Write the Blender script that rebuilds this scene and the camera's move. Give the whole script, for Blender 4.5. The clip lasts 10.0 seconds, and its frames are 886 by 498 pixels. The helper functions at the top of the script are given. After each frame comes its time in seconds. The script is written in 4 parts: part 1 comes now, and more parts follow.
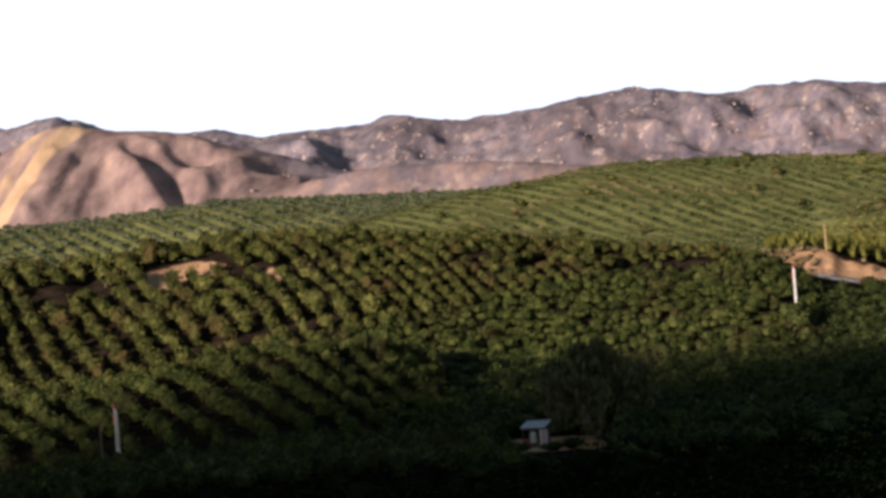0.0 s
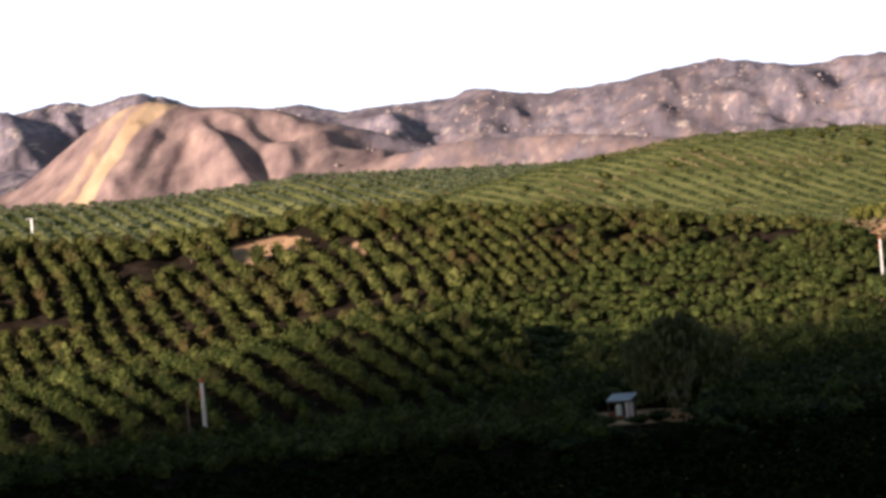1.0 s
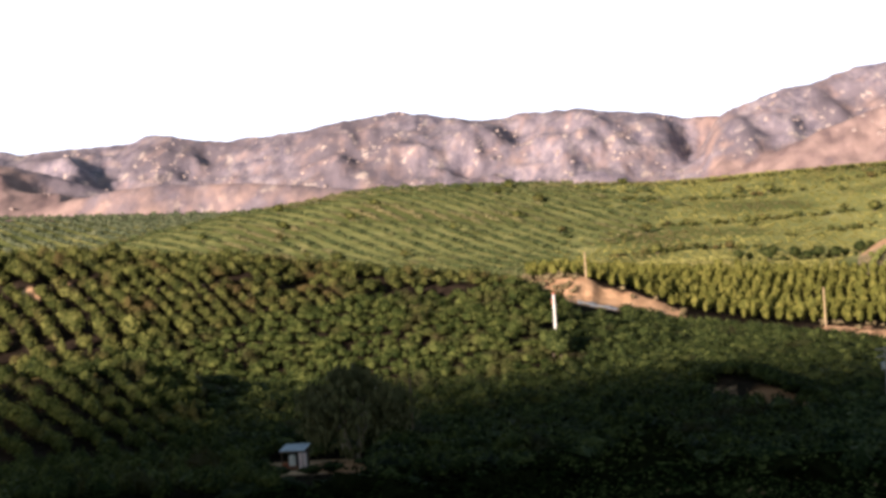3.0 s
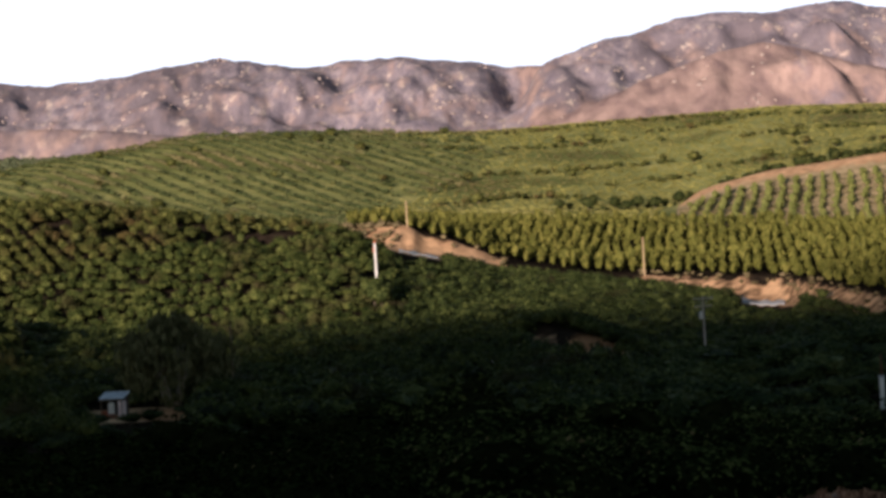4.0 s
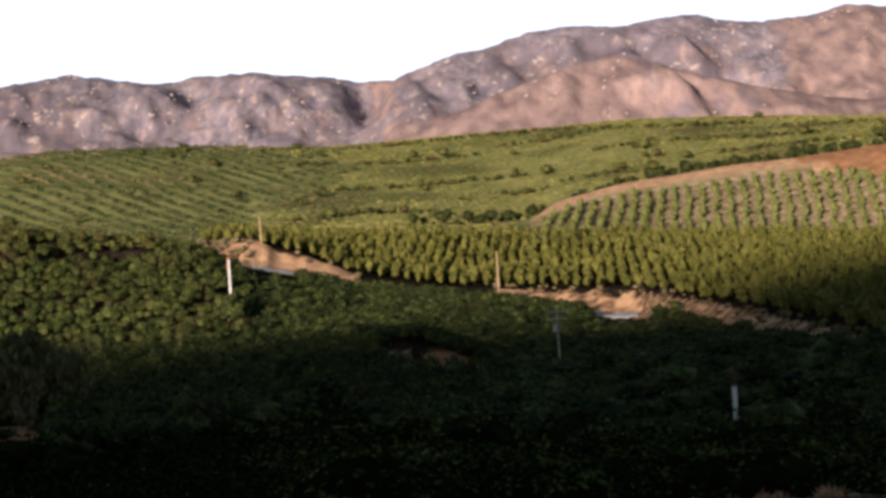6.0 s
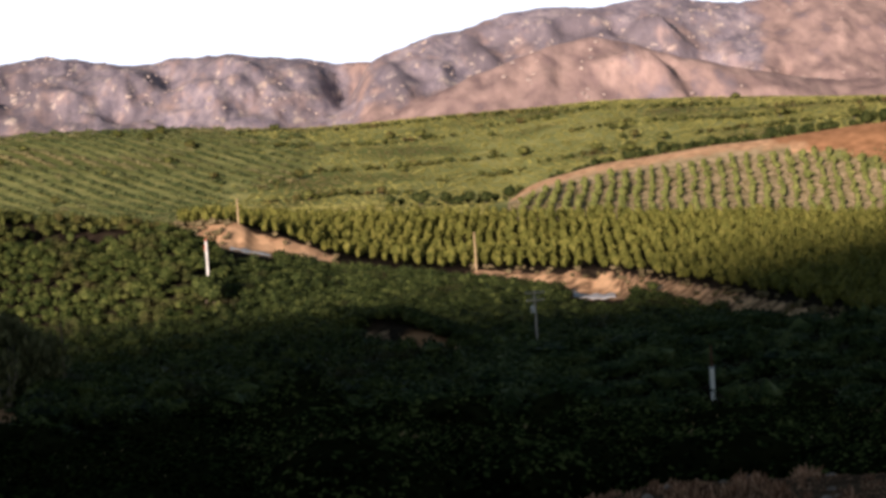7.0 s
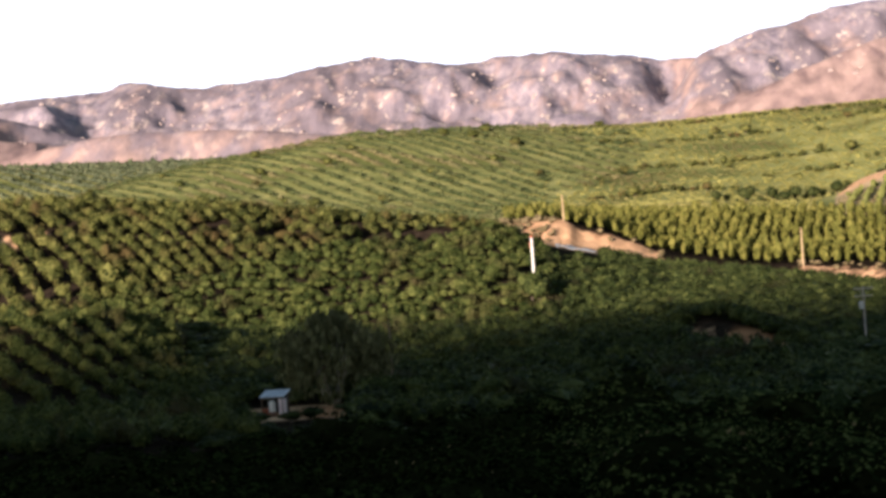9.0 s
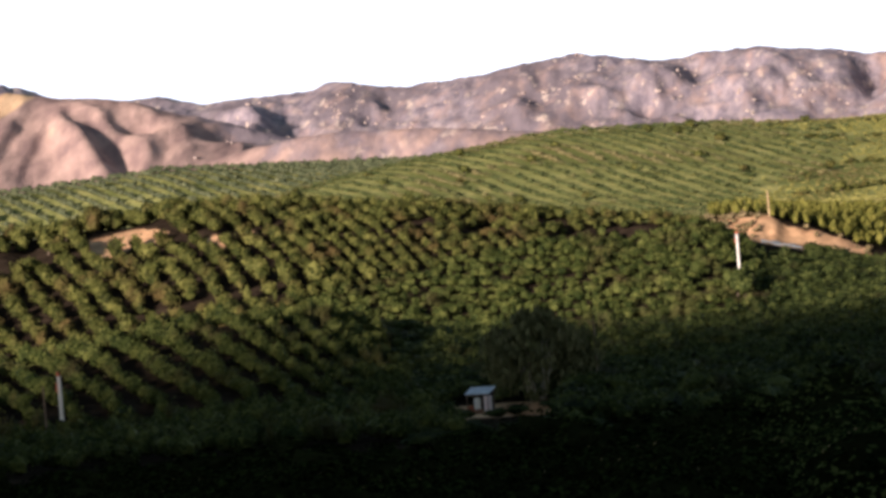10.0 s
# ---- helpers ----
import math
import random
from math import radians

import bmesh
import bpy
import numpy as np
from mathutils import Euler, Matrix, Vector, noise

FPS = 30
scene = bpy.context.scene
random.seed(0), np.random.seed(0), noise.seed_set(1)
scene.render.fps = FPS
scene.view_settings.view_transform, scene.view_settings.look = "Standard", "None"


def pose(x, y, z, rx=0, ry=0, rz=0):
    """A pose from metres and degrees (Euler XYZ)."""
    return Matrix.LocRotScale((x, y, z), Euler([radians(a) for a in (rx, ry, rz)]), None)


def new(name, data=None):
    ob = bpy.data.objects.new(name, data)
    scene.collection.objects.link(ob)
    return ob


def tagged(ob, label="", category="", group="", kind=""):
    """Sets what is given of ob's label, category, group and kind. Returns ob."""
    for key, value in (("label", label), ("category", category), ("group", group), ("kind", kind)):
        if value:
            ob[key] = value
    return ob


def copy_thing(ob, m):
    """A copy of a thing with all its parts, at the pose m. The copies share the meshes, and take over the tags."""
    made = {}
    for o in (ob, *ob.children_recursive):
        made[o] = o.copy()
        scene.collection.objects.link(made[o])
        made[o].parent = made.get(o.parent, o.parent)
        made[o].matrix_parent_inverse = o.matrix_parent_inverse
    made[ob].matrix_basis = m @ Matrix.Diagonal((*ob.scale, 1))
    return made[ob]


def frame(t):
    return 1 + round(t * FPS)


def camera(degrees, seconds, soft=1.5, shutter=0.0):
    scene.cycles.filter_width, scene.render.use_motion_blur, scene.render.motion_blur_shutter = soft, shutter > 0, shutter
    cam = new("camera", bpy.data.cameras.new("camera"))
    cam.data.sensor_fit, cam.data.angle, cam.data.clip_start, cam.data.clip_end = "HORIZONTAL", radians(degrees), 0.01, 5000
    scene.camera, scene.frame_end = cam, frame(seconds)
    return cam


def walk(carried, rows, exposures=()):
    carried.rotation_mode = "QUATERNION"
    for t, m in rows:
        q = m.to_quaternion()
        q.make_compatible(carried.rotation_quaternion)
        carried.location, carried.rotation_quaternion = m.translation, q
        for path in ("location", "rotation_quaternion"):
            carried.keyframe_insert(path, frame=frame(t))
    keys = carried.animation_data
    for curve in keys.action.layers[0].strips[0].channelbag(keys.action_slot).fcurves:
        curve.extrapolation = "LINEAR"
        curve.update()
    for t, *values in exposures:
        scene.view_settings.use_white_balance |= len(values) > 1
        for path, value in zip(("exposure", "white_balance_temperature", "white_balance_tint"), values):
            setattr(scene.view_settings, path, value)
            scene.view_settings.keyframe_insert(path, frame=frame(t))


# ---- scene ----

EYE = 30.0          # the eye above the floor of the valley
SUN_AZ, SUN_EL = -149.0, 9.5


def aim(az, el, roll):
    """The standing camera turned to a bearing (clockwise from +y), a height over the horizon and a lean."""
    return pose(0, 0, EYE, 90 + el, 0, -az) @ pose(0, 0, 0, 0, 0, roll)


cam = camera(19.0, 10.0, soft=3.4)
walk(cam, [
    (0.0, aim(0.000, -0.500, -4.50)),
    (0.5, aim(-1.331, -0.967, -4.75)),
    (1.0, aim(-1.870, -0.921, -4.88)),
    (1.5, aim(-2.002, -1.377, -4.63)),
    (2.0, aim(-1.319, -1.773, -4.15)),
    (2.5, aim(1.198, -1.556, -3.58)),
    (3.0, aim(5.168, -0.358, -3.60)),
    (3.2, aim(6.138, 0.265, -3.68)),
    (4.3, aim(9.345, -2.366, -3.12)),
    (4.5, aim(9.251, -2.479, -3.27)),
    (5.0, aim(9.223, -1.369, -3.59)),
    (5.5, aim(10.551, -1.125, -3.79)),
    (6.0, aim(12.130, -1.566, -3.63)),
    (6.2, aim(12.684, -1.500, -3.78)),
    (7.5, aim(12.309, -2.283, -3.68)),
    (8.0, aim(10.096, -2.197, -3.76)),
    (8.5, aim(7.494, -2.518, -4.36)),
    (9.0, aim(5.566, -1.590, -4.22)),
    (9.5, aim(4.109, -1.232, -4.53)),
    (10.0, aim(1.153, -1.313, -4.64)),
], exposures=[
    (0.0, 0.49, 6050, 10), (0.5, 0.64, 6050, 10), (1.0, 0.85, 6050, 10), (1.5, 0.95, 6050, 10), (2.0, 1.20, 6050, 10), (2.5, 1.40, 6050, 10), (3.0, 1.18, 6050, 10), (3.2, 1.00, 6050, 10), (4.3, 0.55, 6050, 10), (4.5, 0.88, 6050, 10), (5.0, 1.03, 6050, 10),
    (5.5, 0.70, 6050, 10), (6.0, 0.60, 6050, 10), (6.2, 0.62, 6050, 10), (7.3, 0.80, 6050, 10), (7.5, 0.85, 6050, 10), (8.0, 1.05, 6050, 10), (8.5, 1.30, 6050, 10), (9.0, 1.36, 6050, 10), (9.5, 1.08, 6050, 10), (10.0, 1.05, 6050, 10)])

# ---- sky and sun ----
world = bpy.data.worlds.new("evening_sky")
scene.world = world
world.use_nodes = True
wn = world.node_tree.nodes
sky = wn.new("ShaderNodeTexSky")
sky.sky_type = "NISHITA"
sky.sun_disc = False
sky.sun_elevation = radians(SUN_EL)
sky.sun_rotation = radians(SUN_AZ)
sky.dust_density = 0.5
sky.air_density = 1.35
sky.ozone_density = 1.2
# the evening haze: white along the whole horizon, thinning upwards
place = wn.new("ShaderNodeTexCoord")
split = wn.new("ShaderNodeSeparateXYZ")
thin = wn.new("ShaderNodeMapRange")
thin.interpolation_type = "SMOOTHSTEP"
thin.inputs["From Min"].default_value, thin.inputs["From Max"].default_value = 0.113, 0.128
thin.inputs["To Min"].default_value, thin.inputs["To Max"].default_value = 1.0, 0.0
haze = wn.new("ShaderNodeMix")
haze.data_type = "RGBA"
haze.inputs[7].default_value = (18.0, 18.4, 21.0, 1)
dim = wn.new("ShaderNodeVectorMath")
dim.operation = "SCALE"
dim.inputs["Scale"].default_value = 1.12
wl = world.node_tree.links
wl.new(place.outputs["Generated"], split.inputs[0])
wl.new(split.outputs["Z"], thin.inputs["Value"])
wl.new(thin.outputs[0], haze.inputs[0])
wl.new(sky.outputs[0], dim.inputs[0])
wl.new(dim.outputs[0], haze.inputs[6])
wl.new(haze.outputs[2], wn["Background"].inputs[0])
wn["Background"].inputs[1].default_value = 0.042

sun_data = bpy.data.lights.new("sun", "SUN")
sun_data.energy = 5.0
sun_data.angle = radians(4.0)
sun_data.color = (1.0, 0.79, 0.645)
sun = new("sun", sun_data)
sun_way = Vector((-math.sin(radians(SUN_AZ)), -math.cos(radians(SUN_AZ)), -math.tan(radians(SUN_EL))))
sun.matrix_world = Matrix.Translation((0, 0, 300)) @ sun_way.to_track_quat("-Z", "Y").to_matrix().to_4x4()

# ---- materials ----


def surface(name, colours, scale, rough=0.9, bump=0.0, bump_scale=None, speck=None, per_piece=0.0, broad=None, through_light=0.0, covers=(), gloss=0.25, lie=None):
    """A procedural surface: a ramp of colours over fine noise, a broad second noise, and specks of another colour."""
    m = bpy.data.materials.new(name)
    m.use_nodes = True
    nt = m.node_tree
    nodes, links = nt.nodes, nt.links
    bsdf = nodes["Principled BSDF"]
    bsdf.inputs["Roughness"].default_value = rough
    bsdf.inputs["Specular IOR Level"].default_value = gloss
    geo = nodes.new("ShaderNodeNewGeometry")
    spot = geo.outputs["Position"]
    if lie:      # grain drawn out along the fall of a slope: three axes of the texture's space
        axes = nodes.new("ShaderNodeCombineXYZ")
        for k, axis in enumerate(lie):
            dot = nodes.new("ShaderNodeVectorMath")
            dot.operation = "DOT_PRODUCT"
            links.new(spot, dot.inputs[0])
            dot.inputs[1].default_value = axis
            links.new(dot.outputs["Value"], axes.inputs[k])
        spot = axes.outputs[0]
    n1 = nodes.new("ShaderNodeTexNoise")
    n1.inputs["Scale"].default_value = scale
    n1.inputs["Detail"].default_value = 5.0
    n1.inputs["Roughness"].default_value = 0.62
    links.new(spot, n1.inputs["Vector"])
    value = n1.outputs["Fac"]
    if per_piece:
        add = nodes.new("ShaderNodeMath")
        add.operation = "MULTIPLY_ADD"
        links.new(geo.outputs["Random Per Island"], add.inputs[0])
        add.inputs[1].default_value = per_piece
        links.new(value, add.inputs[2])
        sub = nodes.new("ShaderNodeMath")
        sub.operation = "SUBTRACT"
        links.new(add.outputs[0], sub.inputs[0])
        sub.inputs[1].default_value = per_piece / 2
        value = sub.outputs[0]
    ramp = nodes.new("ShaderNodeValToRGB")
    el = ramp.color_ramp.elements
    while len(el) < len(colours):
        el.new(0.5)
    for n, c in enumerate(colours):
        el[n].position = 0.28 + 0.44 * n / (len(colours) - 1)
        el[n].color = (*c, 1)
    links.new(value, ramp.inputs[0])
    colour = ramp.outputs[0]
    if broad:
        c, sc, lo, hi = broad
        n2 = nodes.new("ShaderNodeTexNoise")
        n2.inputs["Scale"].default_value = sc
        n2.inputs["Detail"].default_value = 3.0
        links.new(spot, n2.inputs["Vector"])
        r2 = nodes.new("ShaderNodeMapRange")
        r2.inputs["From Min"].default_value, r2.inputs["From Max"].default_value = lo, hi
        links.new(n2.outputs["Fac"], r2.inputs["Value"])
        mix = nodes.new("ShaderNodeMix")
        mix.data_type = "RGBA"
        links.new(r2.outputs[0], mix.inputs[0])
        links.new(colour, mix.inputs[6])
        mix.inputs[7].default_value = (*c, 1)
        colour = mix.outputs[2]
    if speck:
        c, sc, lo, hi = speck
        n3 = nodes.new("ShaderNodeTexNoise")
        n3.inputs["Scale"].default_value = sc
        n3.inputs["Detail"].default_value = 6.0
        n3.inputs["Roughness"].default_value = 0.7
        links.new(spot, n3.inputs["Vector"])
        r3 = nodes.new("ShaderNodeMapRange")
        r3.inputs["From Min"].default_value, r3.inputs["From Max"].default_value = lo, hi
        links.new(n3.outputs["Fac"], r3.inputs["Value"])
        mix = nodes.new("ShaderNodeMix")
        mix.data_type = "RGBA"
        links.new(r3.outputs[0], mix.inputs[0])
        links.new(colour, mix.inputs[6])
        mix.inputs[7].default_value = (*c, 1)
        colour = mix.outputs[2]
    for attr, ca, cb, sc in covers:      # other ground covers, spread by a mask on the mesh
        mask = nodes.new("ShaderNodeAttribute")
        mask.attribute_name = attr
        nc = nodes.new("ShaderNodeTexNoise")
        nc.inputs["Scale"].default_value = sc
        nc.inputs["Detail"].default_value = 6.0
        links.new(spot, nc.inputs["Vector"])
        rc = nodes.new("ShaderNodeMapRange")
        rc.inputs["From Min"].default_value, rc.inputs["From Max"].default_value = 0.3, 0.7
        links.new(nc.outputs["Fac"], rc.inputs["Value"])
        two = nodes.new("ShaderNodeMix")
        two.data_type = "RGBA"
        two.inputs[6].default_value, two.inputs[7].default_value = (*ca, 1), (*cb, 1)
        links.new(rc.outputs[0], two.inputs[0])
        edge = nodes.new("ShaderNodeMath")
        edge.operation = "MULTIPLY_ADD"
        links.new(nc.outputs["Fac"], edge.inputs[0])
        edge.inputs[1].default_value = 0.9
        edge.inputs[2].default_value = -0.45
        total = nodes.new("ShaderNodeMath")
        links.new(mask.outputs["Fac"], total.inputs[0])
        links.new(edge.outputs[0], total.inputs[1])
        cut = nodes.new("ShaderNodeMapRange")
        cut.inputs["From Min"].default_value, cut.inputs["From Max"].default_value = 0.35, 0.65
        links.new(total.outputs[0], cut.inputs["Value"])
        mix = nodes.new("ShaderNodeMix")
        mix.data_type = "RGBA"
        links.new(cut.outputs[0], mix.inputs[0])
        links.new(colour, mix.inputs[6])
        links.new(two.outputs[2], mix.inputs[7])
        colour = mix.outputs[2]
    links.new(colour, bsdf.inputs["Base Color"])
    if bump:
        nb = nodes.new("ShaderNodeTexNoise")
        nb.inputs["Scale"].default_value = bump_scale or scale
        nb.inputs["Detail"].default_value = 6.0
        links.new(spot, nb.inputs["Vector"])
        bm_ = nodes.new("ShaderNodeBump")
        bm_.inputs["Strength"].default_value = 1.0
        bm_.inputs["Distance"].default_value = bump
        links.new(nb.outputs["Fac"], bm_.inputs["Height"])
        links.new(bm_.outputs[0], bsdf.inputs["Normal"])
    if through_light:
        out = nodes["Material Output"]
        tr = nodes.new("ShaderNodeBsdfTranslucent")
        links.new(colour, tr.inputs["Color"])
        ms = nodes.new("ShaderNodeMixShader")
        ms.inputs[0].default_value = through_light
        links.new(bsdf.outputs[0], ms.inputs[1])
        links.new(tr.outputs[0], ms.inputs[2])
        links.new(ms.outputs[0], out.inputs["Surface"])
    return m


SANDY = ("sand", (0.43, 0.25, 0.14), (0.76, 0.475, 0.275), 0.3)
RED = ("red_earth", (0.27, 0.135, 0.065), (0.50, 0.255, 0.13), 0.2)
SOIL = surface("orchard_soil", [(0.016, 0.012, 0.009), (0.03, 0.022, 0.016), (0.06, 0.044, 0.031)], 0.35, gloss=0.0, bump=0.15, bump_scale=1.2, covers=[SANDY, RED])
# dry chaparral, its colours paled and tinted mauve for distance haze
HAZY_CHAPARRAL = surface("hazy_chaparral_slope", [(0.155, 0.136, 0.176), (0.305, 0.256, 0.29), (0.50, 0.412, 0.412)], 0.075, bump=3.0, bump_scale=0.07, gloss=0.03, lie=((1, -0.16, 0), (0, 0.28, 0), (0, 0, 0.8)),
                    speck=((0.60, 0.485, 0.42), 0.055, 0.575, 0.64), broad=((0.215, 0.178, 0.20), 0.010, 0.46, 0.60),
                    covers=[("sun_warmed_scrub", (0.225, 0.155, 0.152), (0.50, 0.35, 0.305), 0.05), ("gold", (0.58, 0.38, 0.225), (0.78, 0.545, 0.345), 0.03)])
# near-black ground that stands in for the shade beneath the near grove
SHADE_FLOOR = surface("shade_dark_grove_floor", [(0.0108, 0.0084, 0.006), (0.0192, 0.015, 0.0102), (0.033, 0.0252, 0.0168)], 0.9, gloss=0.0, bump=0.1, bump_scale=2.0)
HAY = surface("dry_grass_ground", [(0.05, 0.03, 0.018), (0.09, 0.055, 0.035), (0.15, 0.095, 0.06)], 0.8, gloss=0.0, bump=0.12, bump_scale=2.0)
GREEN_FLOOR = surface("weedy_orchard_floor", [(0.185, 0.205, 0.07), (0.285, 0.292, 0.104), (0.39, 0.365, 0.142)], 0.06, gloss=0.02, bump=0.2, bump_scale=0.6,
                      broad=((0.15, 0.17, 0.055), 0.02, 0.45, 0.6),
                      covers=[SANDY, RED, ("gold", (0.185, 0.160, 0.075), (0.56, 0.42, 0.26), 0.22)])
BARK = surface("grey_brown_bark", [(0.07, 0.055, 0.04), (0.13, 0.10, 0.075), (0.20, 0.16, 0.12)], 3.0, bump=0.03, bump_scale=12.0)
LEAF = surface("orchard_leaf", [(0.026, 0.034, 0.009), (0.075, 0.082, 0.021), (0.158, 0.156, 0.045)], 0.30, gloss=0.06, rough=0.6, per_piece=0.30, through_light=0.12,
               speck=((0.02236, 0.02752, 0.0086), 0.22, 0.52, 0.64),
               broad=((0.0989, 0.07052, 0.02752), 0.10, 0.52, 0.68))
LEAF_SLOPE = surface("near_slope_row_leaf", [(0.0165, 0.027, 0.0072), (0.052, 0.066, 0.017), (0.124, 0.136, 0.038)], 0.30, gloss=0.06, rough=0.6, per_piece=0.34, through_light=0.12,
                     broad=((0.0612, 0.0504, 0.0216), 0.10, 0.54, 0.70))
# near-black leaf: the hillside's deep shade is put into its colour
LEAF_SHADED = surface("shaded_grove_leaf", [(0.002, 0.0036, 0.0015), (0.0058, 0.0098, 0.003), (0.034, 0.047, 0.013)], 0.42, gloss=0.0, rough=0.6, per_piece=0.6, through_light=0.10,
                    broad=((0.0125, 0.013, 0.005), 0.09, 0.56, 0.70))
# darkened copy of the orchard leaf, carrying the valley's shade in its colour
LEAF_VALLEY_SHADED = surface("shaded_valley_leaf", [(0.009, 0.0145, 0.0046), (0.037, 0.051, 0.0145), (0.108, 0.125, 0.036)], 0.30, gloss=0.06, rough=0.6, per_piece=0.34, through_light=0.1,
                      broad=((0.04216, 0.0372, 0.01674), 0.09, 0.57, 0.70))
LEAF_HEDGE = surface("hedge_leaf", [(0.01, 0.017, 0.006), (0.026, 0.036, 0.011), (0.066, 0.074, 0.023)], 0.35, gloss=0.04, rough=0.6, per_piece=0.35, through_light=0.10)
# inner twigs, near black: the shade inside a crown put into their colour
LEAF_INNER_SHADE = surface("shaded_inner_twigs", [(0.006, 0.0078, 0.003), (0.0132, 0.0156, 0.0054), (0.0252, 0.027, 0.0096)], 0.6, gloss=0.0, rough=0.9, per_piece=0.2)
# terrace leaf, likewise darkened for the shade it stands in
LEAF_BAND = surface("shaded_terrace_leaf", [(0.009, 0.017, 0.0065), (0.046, 0.066, 0.023), (0.135, 0.155, 0.055)], 0.30, gloss=0.04, rough=0.6, per_piece=0.3, through_light=0.1)
# lighter copy of the near grove's leaf, with less shade in its colour
LEAF_NEAR = surface("lighter_near_leaf", [(0.0035, 0.0065, 0.0025), (0.021, 0.032, 0.010), (0.115, 0.134, 0.041)], 0.35, gloss=0.0, rough=0.6, per_piece=0.5, through_light=0.10)
LEAF_COLUMN = surface("column_tree_leaf", [(0.06, 0.066, 0.014), (0.125, 0.124, 0.027), (0.2, 0.184, 0.045)], 0.30, gloss=0.06, rough=0.6, per_piece=0.25, through_light=0.12)
LEAF_YOUNG = surface("young_tree_leaf", [(0.11, 0.13, 0.034), (0.17, 0.185, 0.052), (0.24, 0.235, 0.075)], 0.30, gloss=0.06, rough=0.6, per_piece=0.25, through_light=0.15)
LEAF_FAR = surface("hillside_grove_leaf", [(0.04, 0.055, 0.02), (0.08, 0.097, 0.036), (0.134, 0.142, 0.053)], 0.10, gloss=0.06, rough=0.7, per_piece=0.30,
                   broad=((0.19, 0.165, 0.075), 0.02, 0.5, 0.66))
LEAF_PALE = surface("pale_hillside_leaf", [(0.27, 0.262, 0.072), (0.40, 0.375, 0.112), (0.50, 0.445, 0.150)], 0.10, gloss=0.06, rough=0.7, per_piece=0.22,
                    broad=((0.24, 0.20, 0.09), 0.02, 0.5, 0.66))
LEAF_BACK = surface("back_hill_leaf", [(0.045, 0.058, 0.032), (0.082, 0.096, 0.052), (0.13, 0.138, 0.075)], 0.10, gloss=0.06, rough=0.7, per_piece=0.30)
LEAF_WEED = surface("dry_weed", [(0.13, 0.115, 0.045), (0.22, 0.185, 0.08), (0.34, 0.275, 0.14)], 0.3, gloss=0.04, rough=0.8, per_piece=0.4)
LEAF_WITHERED = surface("withered_leaf", [(0.14, 0.10, 0.04), (0.24, 0.17, 0.07), (0.32, 0.24, 0.11)], 2.0, rough=0.7)

# ---- the lie of the land ----


def curve(*knots):
    """A smooth function of the bearing through (degrees, value) knots."""
    a = np.arange(-40.0, 50.01, 0.05)
    xs, ys = [k[0] for k in knots], [k[1] for k in knots]
    v = np.interp(a, xs, ys)
    w = np.exp(-0.5 * (np.arange(-8, 9) * 0.05 / 0.15) ** 2)
    v = np.convolve(np.pad(v, 8, mode="edge"), w / w.sum(), mode="valid")
    return lambda az: np.interp(az, a, v)


def step(a, b, x):
    u = np.clip((x - a) / (b - a), 0, 1)
    return u * u * (3 - 2 * u)


def tan(el):
    return np.tan(np.radians(el))


# brows and feet of the slopes: height over the horizon in degrees, by bearing
near_brow = curve((-20, -3.2), (-11, -3.25), (-8.2, -3.12), (-6.2, -2.85), (-4.6, -2.64), (-3.5, -2.56), (-1.6, -2.62), (0.1, -3.08), (3, -3.45), (26, -3.6))
knoll_brow = curve((-20, -0.15), (-11.4, -0.17), (-9, -0.34), (-7.9, -0.40), (-6.7, -0.28), (-5.4, -0.30), (-4.6, -0.08), (-2.7, -0.08),
                   (-1.7, -0.16), (-0.5, -0.30), (0.8, -0.40), (2, -0.60), (3.2, -0.76), (4.4, -0.92), (5.6, -1.08), (6.6, -1.26),
                   (7.3, -1.55), (8.1, -2.10), (9, -2.25), (10.2, -2.62), (12, -2.80), (14, -2.8), (26, -3.0))
field_foot_r = curve((-20, 690), (14, 690), (16.3, 670), (17.7, 615), (19.5, 545), (21.5, 475), (24, 440))
field_foot = curve((-20, -1.3), (5, -1.25), (7.3, -1.12), (8.2, -1.22), (9, -1.44), (10.1, -1.95), (10.7, -2.15), (12.3, -2.45), (14.7, -2.62), (16.3, -2.70), (17.7, -3.02), (19.5, -3.48), (20.7, -3.82), (21.5, -4.08), (25, -4.4))
field_brow = curve((-20, -1.1), (6.6, -1.16), (8.1, -1.13), (11.1, -1.30), (13.6, -1.43), (17.2, -1.68), (21.6, -1.96), (26, -2.2))
young_brow = curve((-20, -0.9), (12, -0.95), (13.5, -1.1), (14.2, -1.05), (14.8, -0.81), (16.1, -0.52), (17.3, -0.40), (18.5, -0.26), (19.7, -0.2), (21.7, 0.0), (26, 0.2))
bank_drop = curve((-20, 0.1), (6.5, 0.1), (7.4, 0.35), (8.2, 0.44), (9, 0.42), (10, 0.28), (10.7, 0.12), (12.5, 0.10), (13.4, 0.16), (14.8, 0.30), (15.7, 0.48), (16.4, 0.44), (17, 0.19), (20, 0.17), (25, 0.2))
hill_brow = curve((-20, -0.9), (-8, -0.8), (-4, -0.3), (-1.9, 0.20), (-0.8, 0.41), (0.8, 0.67), (2.1, 0.80), (3.3, 0.98), (4.0, 1.02), (5.9, 0.98), (7.6, 0.90),
                  (10, 0.80), (12.5, 0.87), (15, 0.93), (16.2, 0.98), (18.6, 0.90), (21.8, 0.70), (26, 0.5))
